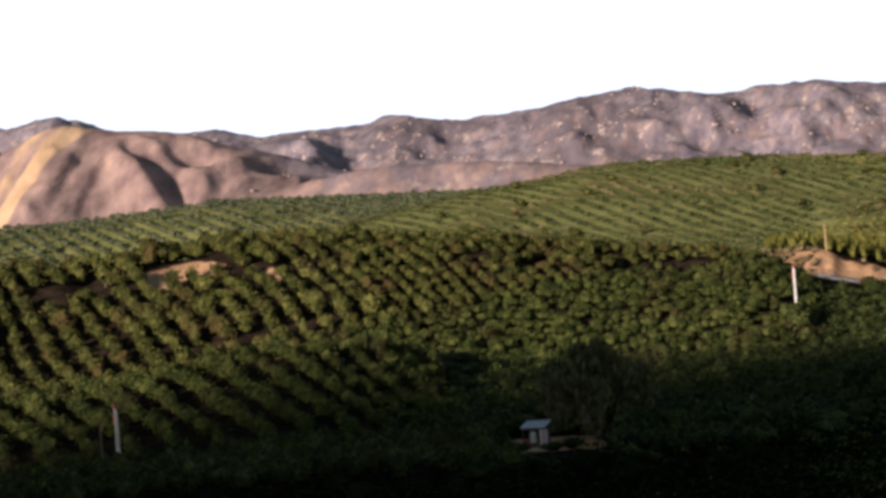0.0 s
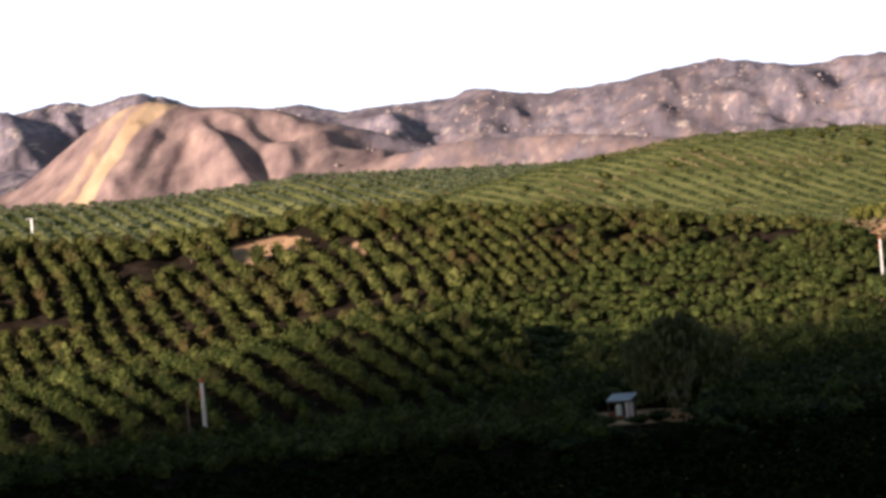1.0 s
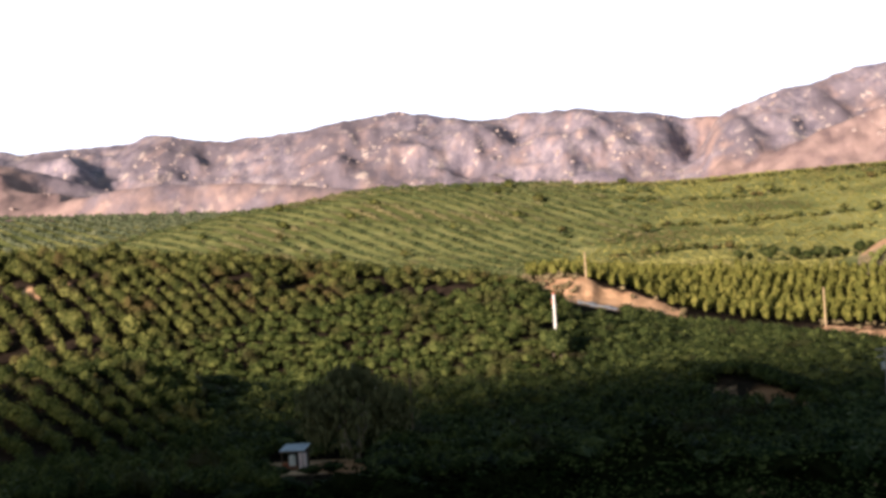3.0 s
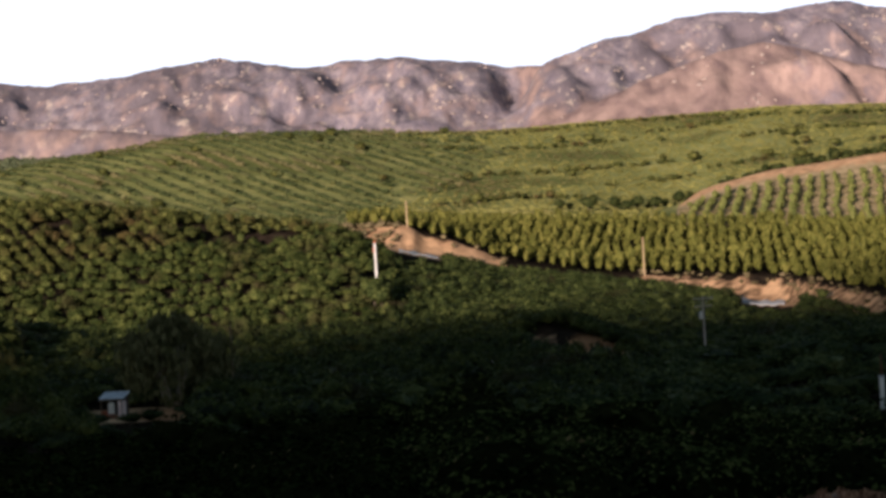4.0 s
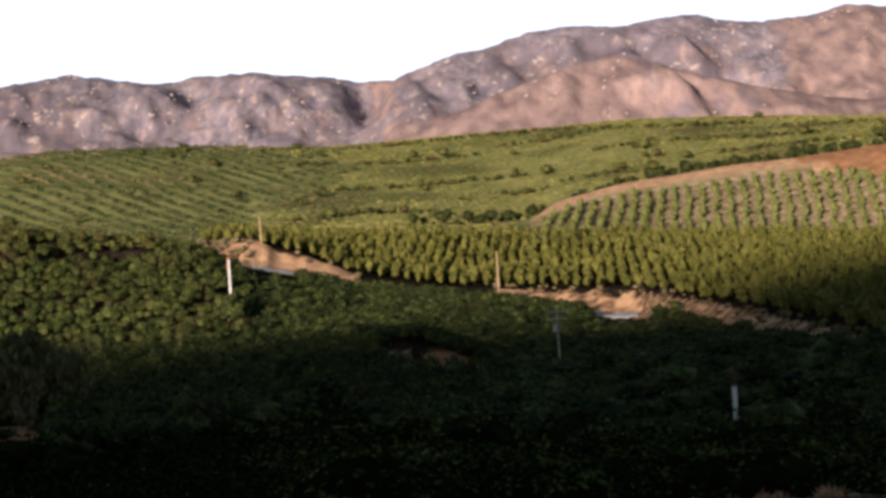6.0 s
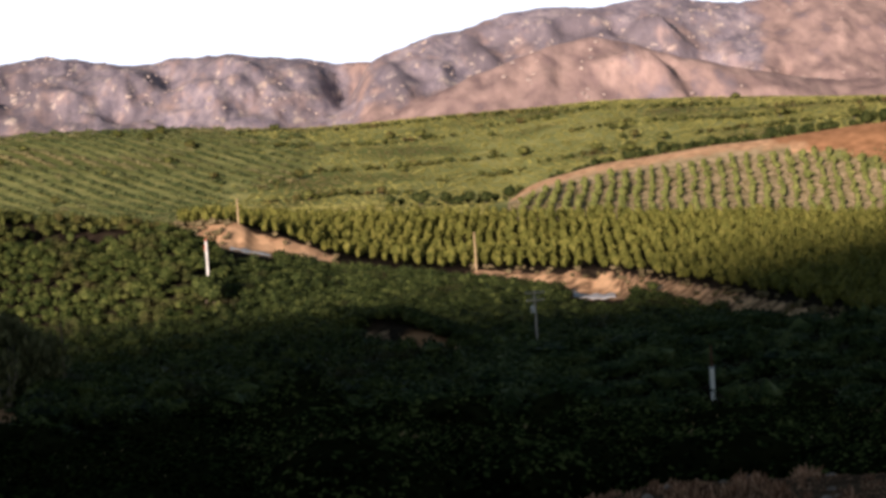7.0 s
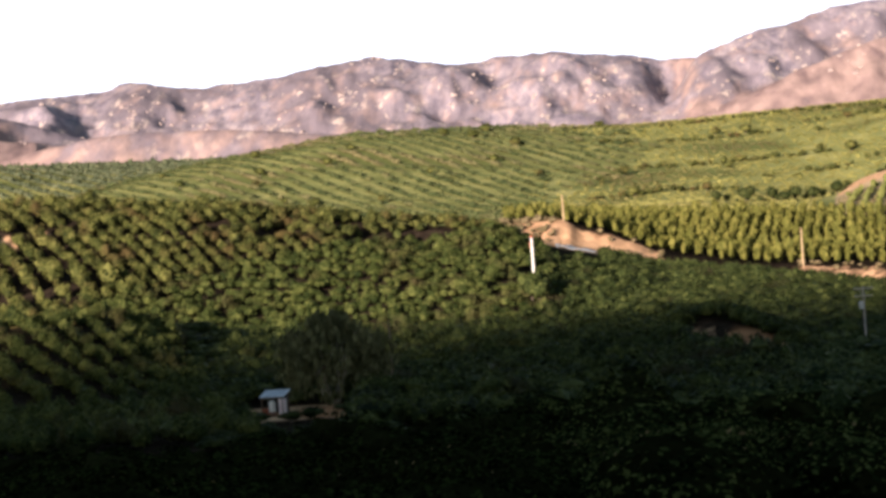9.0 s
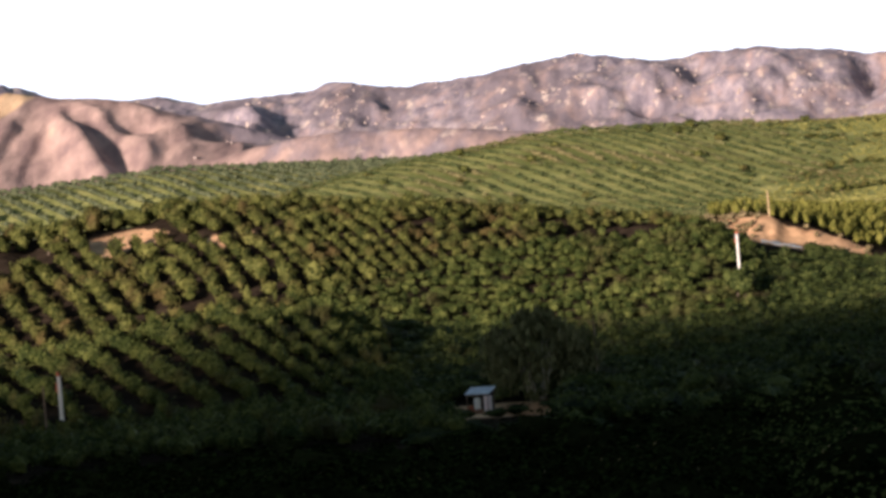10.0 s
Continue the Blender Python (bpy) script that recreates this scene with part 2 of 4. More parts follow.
back_hill_brow = curve((-20, 0.72), (-11.4, 0.72), (-9, 0.64), (-7.7, 0.63), (-6.5, 0.72), (-5.3, 0.80), (-4.6, 0.86), (-2.9, 0.78), (-0.4, 0.68), (4, 0.5), (26, 0.4))

# mountain crests
crest_left_back = curve((-40, 2.2), (-12.5, 2.3), (-11.2, 2.56), (-10.5, 2.78), (-9.6, 2.93), (-9.15, 2.78), (-8.3, 3.0), (-7.6, 2.88), (-7.05, 2.60), (-6, 2.3), (-4, 1.9), (0, 1.4), (10, 1.0))
crest_gold = curve((-40, 0.9), (-12, 0.9), (-11.1, 1.02), (-10.6, 1.28), (-9.95, 1.81), (-9.2, 2.32), (-8.6, 2.64), (-8.2, 2.76), (-7.6, 2.72), (-7.05, 2.60),
                   (-6.4, 2.54), (-5.6, 2.45), (-5.0, 2.33), (-4.5, 2.12), (-3.5, 1.85), (-2.8, 1.60), (-2.1, 1.40), (-1.2, 1.17), (1, 0.7), (10, 0.5))
crest_hump = curve((-40, 0.4), (-5, 0.5), (-3.6, 1.0), (-2.6, 1.23), (-1.6, 1.36), (-0.4, 1.38), (0.9, 1.34), (2.1, 1.21), (2.7, 1.11), (4, 1.0), (7, 0.7), (26, 0.5))
crest_middle = curve((-40, 1.0), (-8, 1.6), (-6.4, 2.3), (-5.4, 2.42), (-4.6, 2.46), (-3.95, 2.28), (-3.65, 2.24), (-3, 2.29), (-1.7, 2.31), (-1.1, 2.45), (-0.76, 2.47), (0.1, 2.29), (0.9, 2.30), (2.2, 2.36),
                     (3.3, 2.58), (4.3, 2.66), (5.2, 2.53), (6.3, 2.37), (7, 2.47), (8.2, 2.51), (8.9, 2.40), (9.8, 2.31), (10.6, 2.14), (11.3, 2.15), (12, 1.9), (16, 1.6), (30, 1.4))
crest_right = curve((-40, 0.3), (4, 0.5), (8.5, 0.8), (9.6, 1.02), (10.3, 1.2), (10.85, 1.38), (11.0, 1.55), (11.12, 2.02), (11.3, 2.2), (11.8, 2.32), (12.6, 2.64), (13.2, 2.68), (14.3, 2.98), (15.2, 3.07), (16.3, 3.00),
                    (17.8, 3.18), (18.3, 3.02), (19.1, 2.85), (20.2, 2.92), (21, 3.15), (22, 3.03), (25, 2.8), (40, 2.4))
crest_spur = curve((-40, 0.2), (11, 0.8), (12, 1.15), (13.2, 1.6), (14.2, 1.95), (15.2, 2.25), (16.2, 2.35), (17, 2.15), (18, 1.8), (19.5, 1.4), (21, 1.1), (30, 0.8))

RIDGES = [  # crest, distance of foot, crest and far foot, seed, gully depth
    (crest_hump, 2170, 2320, 2520, 3, 3.0),
    (crest_gold, 2330, 2650, 2950, 11, 7.0),
    (crest_spur, 2600, 2900, 3150, 23, 8.0),
    (crest_middle, 3020, 3650, 4000, 37, 16.0),
    (crest_right, 2950, 3550, 4000, 51, 16.0),
    (crest_left_back, 3500, 4300, 4700, 67, 14.0),
]

# folds in the slopes, each falling away from the evening sun: bearing, height, half widths across and up, tilt, lean, force
FOLDS_GOLD = [
    (-6.04, 1.4, 0.36, 0.5, -0.08, -0.5, 1.9), (-9.14, 1.73, 0.11, 0.45, -0.08, 0.6, 1), (-8, 1.75, 0.14, 0.5, -0.07, 0.75, 1), (-6.7, 2.1, 0.14, 0.2, -0.07, 0, 1), (-7.45, 1.5, 0.09, 0.4, 0, 0.6, 1),
    (-8.67, 1.01, 0.19, 0.14, -0.07, 0, 1), (-3.97, 1.63, 0.43, 0.07, -0.13, 0, 1.4), (-2.89, 1.11, 0.14, 0.14, -0.08, 0, 1), (-5.79, 2.17, 0.6, 0.13, -0.29, 0, 1.6), (-3.5, 1.8, 0.55, 0.14, -0.23, 0, 1.6),
    (-4.9, 1.25, 0.2, 0.25, 0, 0.3, 1),]
FOLDS_SADDLE = [
    (6.59, 2.1, 0.46, 0.28, -0.06, 0, 1.5), (6.06, 1.78, 0.31, 0.1, -0.16, 0, 1), (6.58, 1.18, 0.41, 0.06, -0.06, 0, 1), (8.04, 1.58, 0.56, 0.18, -0.21, 0, 1), (8.83, 1.97, 0.61, 0.25, -0.06, 0, 1.3),
    (9.37, 1.52, 0.31, 0.28, -0.06, 0, 1), (10.25, 1.88, 0.65, 0.42, -0.1, 0, 1.8),]
FOLDS_MIDDLE = [
    (-2.3, 1.62, 0.4, 0.12, -0.2, 0, 1), (-2.44, 1.92, 0.38, 0.17, 0.02, 0, 1), (-1.78, 1.66, 0.19, 0.09, -0.08, 0, 1), (-0.47, 1.62, 0.24, 0.07, -0.08, 0, 1), (0.08, 1.95, 0.22, 0.14, -0.08, 0, 1),
    (5.38, 1.46, 0.56, 0.16, -0.27, 0, 1), (3.27, 1.66, 0.25, 0.1, -0.06, 0, 1), (3.41, 2.16, 0.13, 0.08, -0.47, 0, 1), (4.89, 2.46, 0.13, 0.1, -0.06, 0, 1),]
FOLDS_RIGHT = [
    (12.17, 1.64, 0.32, 0.21, -0.06, 0, 1), (11.87, 1.92, 0.26, 0.1, -0.06, 0, 1), (12.93, 1.86, 0.16, 0.11, -0.06, 0, 1), (14.01, 2.05, 0.26, 0.1, -0.07, 0, 1), (13.56, 2.48, 0.32, 0.1, -0.06, 0, 1),
    (15.28, 2.64, 0.29, 0.13, -0.07, 0, 1), (16.41, 2.6, 0.41, 0.12, -0.17, 0, 1.5), (18.16, 1.92, 0.66, 0.12, -0.5, 0, 1.6), (20, 1.31, 0.25, 0.08, -0.07, 0, 1), (19.19, 2.28, 0.13, 0.13, -0.07, 0, 1),
    (21.75, 2.91, 0.25, 0.14, -0.07, 0, 1), (21.6, 2.15, 0.15, 0.2, -0.07, 0, 1),]
FOLDS_SPUR = [
    (17.91, 1.25, 0.71, 0.13, -0.27, 0, 1.6), (17.29, 1.85, 0.41, 0.1, -0.48, 0, 1.4), (19.14, 1.32, 0.31, 0.1, -0.59, 0, 1), (16.78, 1.88, 0.25, 0.13, -0.27, 0, 1), (16.94, 1.18, 0.2, 0.07, -0.07, 0, 1),
    (15.2, 1.5, 0.2, 0.3, 0, 0.5, 1), (14.2, 1.4, 0.2, 0.3, 0, 0.5, 1),]
FOLDS_BACK = [
    (-10.27, 1.95, 0.96, 0.63, -0.07, 0, 1.5), (-9.36, 2.61, 0.29, 0.12, -0.49, 0, 1), (-7.57, 2.79, 0.38, 0.1, -0.38, 0, 1),]
FOLDS_KNOLL = [
    (1.6, -0.62, 0.5, 0.14, -0.2, 0, 2.2), (3.3, -0.8, 0.6, 0.16, -0.3, 0, 2.2), (4.6, -1.15, 0.55, 0.14, -0.3, 0, 2.2), (0.3, -0.95, 0.35, 0.12, -0.2, 0, 1), (-7.9, -0.9, 0.4, 0.2, -0.2, 0, 1),
    (-3.3, -0.72, 0.5, 0.1, -0.1, 0, 1), (-9.6, -1.3, 0.4, 0.25, -0.2, 0, 1),]
FOLDS_BANK = [(8.4, -1.45, 0.30, 0.14, -0.15, 0, 0.6), (15.7, -2.86, 0.25, 0.12, -0.1, 0, 0.4)]
FOLDS = {11: FOLDS_GOLD, 37: FOLDS_MIDDLE + FOLDS_SADDLE, 51: FOLDS_RIGHT, 23: FOLDS_SPUR, 67: FOLDS_BACK}


def folded(az, z, r, folds, steep, top):
    """Heights after laying the folds into a slope, which fade out towards its crest."""
    el = np.degrees(np.arctan2(z, np.maximum(r, 1)))
    below = np.clip((top - el) / 0.22, 0, 1)
    dz = 0 * z
    for a0, e0, wa, we, tilt, lean, force in folds:
        t = (az - a0 - lean * (el - e0)) / wa
        high = force * steep * np.radians(wa) * r / 1.65
        dz = dz - high * t * np.exp(0.5 - 0.5 * t * t - ((el - e0 - tilt * (az - a0)) / (1.35 * we)) ** 2)
    return z + np.where(dz > 0, dz * step(0.02, 0.5, top - el), dz * below)


def value_noise(x, y, seed):
    """Smooth lattice noise in -1..1 for arrays."""
    rng = np.random.RandomState(seed)
    table = rng.uniform(-1, 1, (256, 256))
    xi, yi = np.floor(x).astype(int), np.floor(y).astype(int)
    u, v = x - xi, y - yi
    u, v = u * u * (3 - 2 * u), v * v * (3 - 2 * v)
    t = lambda i, j: table[(xi + i) % 256, (yi + j) % 256]
    return (t(0, 0) * (1 - u) + t(1, 0) * u) * (1 - v) + (t(0, 1) * (1 - u) + t(1, 1) * u) * v


def fractal(x, y, seed, octaves=4, ridged=False):
    total, amp = 0.0, 1.0
    for n in range(octaves):
        v = value_noise(x * 2 ** n, y * 2 ** n, seed + n)
        total = total + amp * ((1 - 2 * np.abs(v)) if ridged else v)
        amp *= 0.5
    return total / 1.9


def ridge_top(p):
    """Crest of the ridge behind the viewpoint over the eye's level, along its length."""
    return np.interp(p, [-500, -400, -300, -248, -225, -200, -170, -150, -132, -115, -90, 300, 480], [-60, -25, 15, 47, 69, 87, 98, 107, 121, 139, 155, 120, -60])


def near_edge(a):
    """Distance of the brow of the near slope."""
    return 475 - 60 * step(9, 15, a) - 80 * (1 - step(-4, 4, a))


def land(az, r):
    """Height of the ground over the eye's level, for arrays of bearing (degrees) and distance."""
    a = np.clip(az, -25, 30)
    rf = field_foot_r(a)
    left = 1 - step(-4, 4, a)
    right = step(9, 15, a)
    zero = np.zeros_like(a)
    slope_side = step(13, 17, a)
    near_side = 0.79 * step(8.7, 10.3, a) + 0.21 * step(14.0, 17, a)
    foot, drop = field_foot(a), bank_drop(a)
    mid = np.minimum(600, rf - 30)
    edge = near_edge(a)
    knots = [
        (zero, zero - 1.7), (zero + 25, -4.6 + 0.2 * near_side), (zero + 58, -10.8 + 3.45 * near_side),
        (zero + 72, -12.6 + 1.4 * near_side), (zero + 110, zero - 16.5), (zero + 190, zero - 23.5), (zero + 260, -26.2 - 3.4 * slope_side), (zero + 325, -28.2 + 1.6 * slope_side), (zero + 345, -28.5 + 3.0 * slope_side),
        (400 - 25 * right - 48 * left, -25.3 * left - 29.5 * (1 - left) - 2.0 * right),
        (edge, edge * tan(near_brow(a)) * (1 - right) - 32.5 * right),
        (485 - 62 * right - 62 * left, (edge * tan(near_brow(a)) - 1 - 3.5 * left) * (1 - right) - 32.7 * right),
        (505 - 75 * right, (505 * tan(near_brow(a)) - 3.5) * (1 - right) - 33.0 * right),
        (mid, mid * tan(knoll_brow(a)) * (1 - right) + (mid * tan(foot - drop) - 5.2) * right),
        (rf - 10, (rf - 10) * tan(foot - drop) - 0.5),
        (rf, rf * tan(foot)),
        (zero + 840, 840 * tan(field_brow(a))), (zero + 875, 840 * tan(field_brow(a)) - 1.0),
        (zero + 1000, 1000 * tan(young_brow(a)) * step(-8, 0, a) - 14 * (1 - step(-8, 0, a))),
        (zero + 1040, 1000 * tan(young_brow(a)) * step(-8, 0, a) - 14 * (1 - step(-8, 0, a)) - 0.5),
        (zero + 1350, 1350 * tan(hill_brow(a))), (zero + 1480, 1350 * tan(hill_brow(a)) - 12),
        (zero + 1700, 1700 * tan(back_hill_brow(a))), (zero + 1800, 1700 * tan(back_hill_brow(a)) - 8), (zero + 2000, zero - 5), (zero + 4950, zero - 20),
    ]
    z = knots[0][1] + 0 * r
    for (r0, z0), (r1, z1) in zip(knots, knots[1:]):
        u = np.clip((r - r0) / (r1 - r0), 0, 1)
        u = 0.45 * u + 0.55 * u * u * (3 - 2 * u)
        z = np.where(r >= r0, z0 + (z1 - z0) * u, z)
    z = z + (2.3 - 0.8 * np.clip(az - 11.85, -1.2, 1.2)) * np.exp(-((az - 11.85) / 1.3) ** 6 - ((r - 432 + 16 * (az - 11.85)) / 14) ** 2)
    near_bank = np.exp(-((r - rf + 14) / 22) ** 2) * step(6.5, 7.2, a)
    z = z + near_bank * (0.6 * value_noise(az * 6 + 40, r / 5, 71) + 0.10 * value_noise(az * 15 + 40, r / 2.6, 72))
    z = z + 3.4 * np.exp(-((r - 993) / 10) ** 2) * step(13.9, 14.6, a)
    away = step(30, 75, np.abs(az - 5))
    plain = np.interp(r, [0, 60, 300, 800, 2000, 4950], [-1.7, -6, -26, -27, -10, -20])
    z = z * (1 - away) + plain * away
    z = np.where((r > 500) & (r < 620), folded(az, z, r, FOLDS_KNOLL, 0.6, knoll_brow(a)), z)
    z = np.where((r > rf - 30) & (r < rf + 2), folded(az, z, r, FOLDS_BANK, 2.2, foot + 0.4), z)
    # mountains
    x, y = r * np.sin(np.radians(az)), r * np.cos(np.radians(az))
    for crest, foot, top, back, seed, depth in RIDGES:
        wob = 1 + 0.05 * fractal(az * 0.35, 0 * az, seed, 2)
        f_, t_, b_ = foot * wob, top * (1 + 0.4 * (wob - 1)), back
        u = np.clip((r - f_) / (t_ - f_), 0, 1)
        w = np.clip((b_ - r) / (b_ - t_), 0, 1)
        base = -6.0
        rise = t_ * tan(crest(az)) - base
        shape = np.where(r <= t_, 0.75 * u + 0.25 * u * u * (3 - 2 * u), step(0, 1, w))
        lateral = np.radians(az) * 0.5 * (foot + top)
        bend = 40 * fractal(x / 260, y / 260, seed + 3, 2)
        gully = fractal((lateral + bend) / 75 - 0.35 * r / 75, r / 230, seed + 5, 4, True)
        rough = fractal(x / 45, y / 45, seed + 9, 4)
        fade = np.sin(np.pi * np.clip(u, 0, 1)) ** 0.7 * (r <= t_) + 0.06
        zr = base + rise * shape + fade * (0.55 * depth * (gully - 0.25) + 0.30 * depth * rough) + 2.6 * rough + (top / 3600) ** 4 * (1.2 * value_noise(az * 4.5 + 60, r / 60, seed + 13) + 0.9 * value_noise(az * 10 + 60, r / 40, seed + 14))
        zr = np.where(r <= t_, folded(az, zr, r, FOLDS.get(seed, ()), 0.82, crest(az)), zr)
        z = np.maximum(z, np.where((r > f_) & (r < b_), zr, -1e3))
    # the ridge behind the camera, which keeps the evening sun off the near valley
    c, s = math.cos(radians(SUN_AZ + 180)), math.sin(radians(SUN_AZ + 180))
    p, q = c * x - s * y, s * x + c * y
    z = np.maximum(z, (ridge_top(p) + 60) * np.exp(-((q + 265) / 95) ** 2) - 60)
    return z


AZ = np.r_[np.arange(-180, -16, 2.0), np.arange(-16, 26, 0.075), np.arange(26, 180, 2.0)]
RAD = np.r_[0.5, 1.2, 3, np.geomspace(8, 300, 40), np.arange(305, 900, 6.0), np.arange(906, 2000, 14), np.geomspace(2010, 4950, 190)]
GRID = land(*np.meshgrid(AZ, RAD, indexing="ij"))


def ground(x, y):
    """World height of the ground at arrays of x, y."""
    az, r = np.degrees(np.arctan2(x, y)), np.hypot(x, y)
    i = np.clip(np.searchsorted(AZ, az) - 1, 0, len(AZ) - 2)
    j = np.clip(np.searchsorted(RAD, r) - 1, 0, len(RAD) - 2)
    u, v = (az - AZ[i]) / (AZ[i + 1] - AZ[i]), (r - RAD[j]) / (RAD[j + 1] - RAD[j])
    u = np.clip(u, 0, 1)
    return EYE + (GRID[i, j] * (1 - u) + GRID[i + 1, j] * u) * (1 - v) + (GRID[i, j + 1] * (1 - u) + GRID[i + 1, j + 1] * u) * v


def tri_mesh(name, verts, tris, materials, slots=None, smooth=False):
    me = bpy.data.meshes.new(name)
    me.vertices.add(len(verts))
    me.vertices.foreach_set("co", np.ascontiguousarray(verts, dtype=np.float32).ravel())
    me.loops.add(tris.size)
    me.loops.foreach_set("vertex_index", np.ascontiguousarray(tris, dtype=np.int32).ravel())
    me.polygons.add(len(tris))
    me.polygons.foreach_set("loop_start", np.arange(0, tris.size, 3, dtype=np.int32))
    for m in materials:
        me.materials.append(m)
    if slots is not None:
        me.polygons.foreach_set("material_index", np.ascontiguousarray(slots, dtype=np.int32))
    me.polygons.foreach_set("use_smooth", np.full(len(tris), smooth))
    me.update(calc_edges=True)
    return me


def zone(az, r):
    """Which ground cover lies at a bearing and distance."""
    s = np.zeros(az.shape, int)
    s[r > 880] = 3
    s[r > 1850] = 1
    # floor of the near grove, coloured as if in deep shade
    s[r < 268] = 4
    s[r < 82] = 2
    s[(np.abs(az) > 60) & (r > 82) & (r < 1850)] = 2
    return s


def blob(az, el, a0, e0, da, de, soft=0.5):
    d = ((az - a0) / da) ** 2 + ((el - e0) / de) ** 2
    return np.clip(1 + soft - d * soft, 0, 1) * (d < 1 + 1 / soft)


def height_angle(az, r):
    return np.degrees(np.arctan2(ground(r * np.sin(np.radians(az)), r * np.cos(np.radians(az))) - EYE, np.maximum(r, 1)))


def bare_mask(az, r):
    """Open ground on the knoll and in the valley, 0 to 1."""
    el = height_angle(az, r)
    m = np.zeros(az.shape)
    for a0, e0, da, de in ((-6.0, -0.66, 0.42, 0.15), (-5.35, -0.52, 0.42, 0.12), (-8.1, -0.95, 0.75, 0.16), (-3.4, -0.72, 0.5, 0.05), (-10.9, -1.9, 0.6, 0.12)):
        m = np.maximum(m, blob(az, el, a0, e0, da, de) * (r > 500) * (r < 605))
    # treeless dark-soil patches under the crest, in place of its shadow
    m = np.maximum(m, 0.9 * blob(az, el, 3.2, -1.02, 1.5, 0.07) * (r > 540) * (r < 605) * (value_noise(az * 9, r / 4, 17) > -0.15))
    m = np.maximum(m, blob(az, el, 4.9, -1.30, 0.9, 0.075) * (r > 530) * (r < 605) * (value_noise(az * 8, r / 5, 18) > -0.45))
    m = np.maximum(m, blob(az, el, 0.9, -0.78, 0.7, 0.05) * (r > 530) * (r < 605) * (value_noise(az * 8, r / 5, 16) > -0.3))
    m = np.maximum(m, blob(az, r + 16 * (az - 11.85), 11.95, 415, 1.1, 9) * (value_noise(az * 8, r / 7, 19) > -0.55))
    m = np.maximum(m, blob(az, r, 1.75, 331, 1.5, 9))
    return m


def sand_mask(az, r):
    rf = field_foot_r(az)
    along = step(6.7, 7.3, az) * (1 - step(10.0, 10.5, az)) + 0.58 * step(12.7, 13.3, az) * (1 - step(24, 25, az))
    m = along * step(rf - 34, rf - 28, r) * (1 - step(rf - 1, rf + 4, r))
    m = np.maximum(m, bare_mask(az, r) * np.where((r > 500) & ((az < -6.9) | ((az > 0) & (az < 7)) | (height_angle(az, r) < -1.5) & (az < 0)), 0.05, np.where(r < 360, 1.0, np.where(r < 500, 0.5, 1.0))))
    edge = step(13.9, 14.3, az) * step(962, 968, r) * (1 - step(1003, 1008, r))
    return np.maximum(m, edge)


def gold_mask(az, r):
    # golden slope of the left ridge, its sunlit flank's brightness painted in
    u = np.clip((2650 - r) / 320, 0, 1)
    line = -7.65 - 2.9 * u
    m = np.clip(1.25 - np.abs(az - line) / (0.42 - 0.08 * u), 0, 1) * (r > 2130) * (r < 2660)
    side = np.clip(0.5 - np.abs(az - line + 0.7) / 1.9, 0, 1) * (r > 2130) * (r < 2660)
    straw = 0.85 * ((r > 862) & (r < 978) & (az > 14.0) & ~((az > 19.2) & (r > 992 - 18 * (az - 19.3))))
    flank = 0.18 * (r > 2200) * (r < 2950) * (1 - step(-4.5, -2.5, az))
    return np.maximum(np.maximum(m, flank), np.maximum(side, straw))


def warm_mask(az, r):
    """Brown scrub on the lower front ridges; on the right it also paints in the warmth of sunlit spurs."""
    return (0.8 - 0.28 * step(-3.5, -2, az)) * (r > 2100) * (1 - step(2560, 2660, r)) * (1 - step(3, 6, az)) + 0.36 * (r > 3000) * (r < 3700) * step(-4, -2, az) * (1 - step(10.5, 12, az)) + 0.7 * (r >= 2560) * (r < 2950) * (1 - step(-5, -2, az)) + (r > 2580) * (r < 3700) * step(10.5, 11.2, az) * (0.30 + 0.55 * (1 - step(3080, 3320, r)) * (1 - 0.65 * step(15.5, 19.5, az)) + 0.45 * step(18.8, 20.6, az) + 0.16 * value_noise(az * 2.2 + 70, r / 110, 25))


def red_mask(az, r):
    return step(19.0, 19.6, az) * step(-6, 4, r - 1000 + 18 * (az - 19.3)) * (1 - step(1003, 1008, r)) + 0.95 * blob(az, r + 16 * (az - 11.85), 12.35, 412, 0.6, 16) + 0.75 * blob(az, r, 2.75, 329, 0.6, 9)


def build_ground():
    n, m = len(AZ), len(RAD)
    a, r = np.meshgrid(np.radians(AZ), RAD, indexing="ij")
    verts = np.stack([r * np.sin(a), r * np.cos(a), GRID + EYE], -1).reshape(-1, 3)
    i, j = np.meshgrid(np.arange(n), np.arange(m - 1), indexing="ij")
    i2 = (i + 1) % n
    q = np.stack([i * m + j, i2 * m + j, i2 * m + j + 1, i * m + j + 1], -1).reshape(-1, 4)
    tris = np.concatenate([q[:, [0, 2, 1]], q[:, [0, 3, 2]]])
    verts = np.concatenate([verts, [[0, 0, GRID[:, 0].mean() + EYE]]])
    hub = np.stack([np.full(n, n * m), ((np.arange(n) + 1) % n) * m, np.arange(n) * m], -1)
    am, rm = AZ[i].ravel() + 0.02, 0.5 * (RAD[j] + RAD[j + 1]).ravel()
    sl = zone(am, rm)
    me = tri_mesh("ground", verts, np.concatenate([tris, hub]), [SOIL, HAZY_CHAPARRAL, HAY, GREEN_FLOOR, SHADE_FLOOR], np.r_[sl, sl, np.full(n, 2)], True)
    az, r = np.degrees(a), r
    for attr, mask in (("sand", sand_mask(az, r)), ("gold", gold_mask(az, r)), ("red_earth", red_mask(az, r)), ("sun_warmed_scrub", warm_mask(az, r))):
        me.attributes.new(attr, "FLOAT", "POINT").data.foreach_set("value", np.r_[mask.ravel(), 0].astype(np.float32))
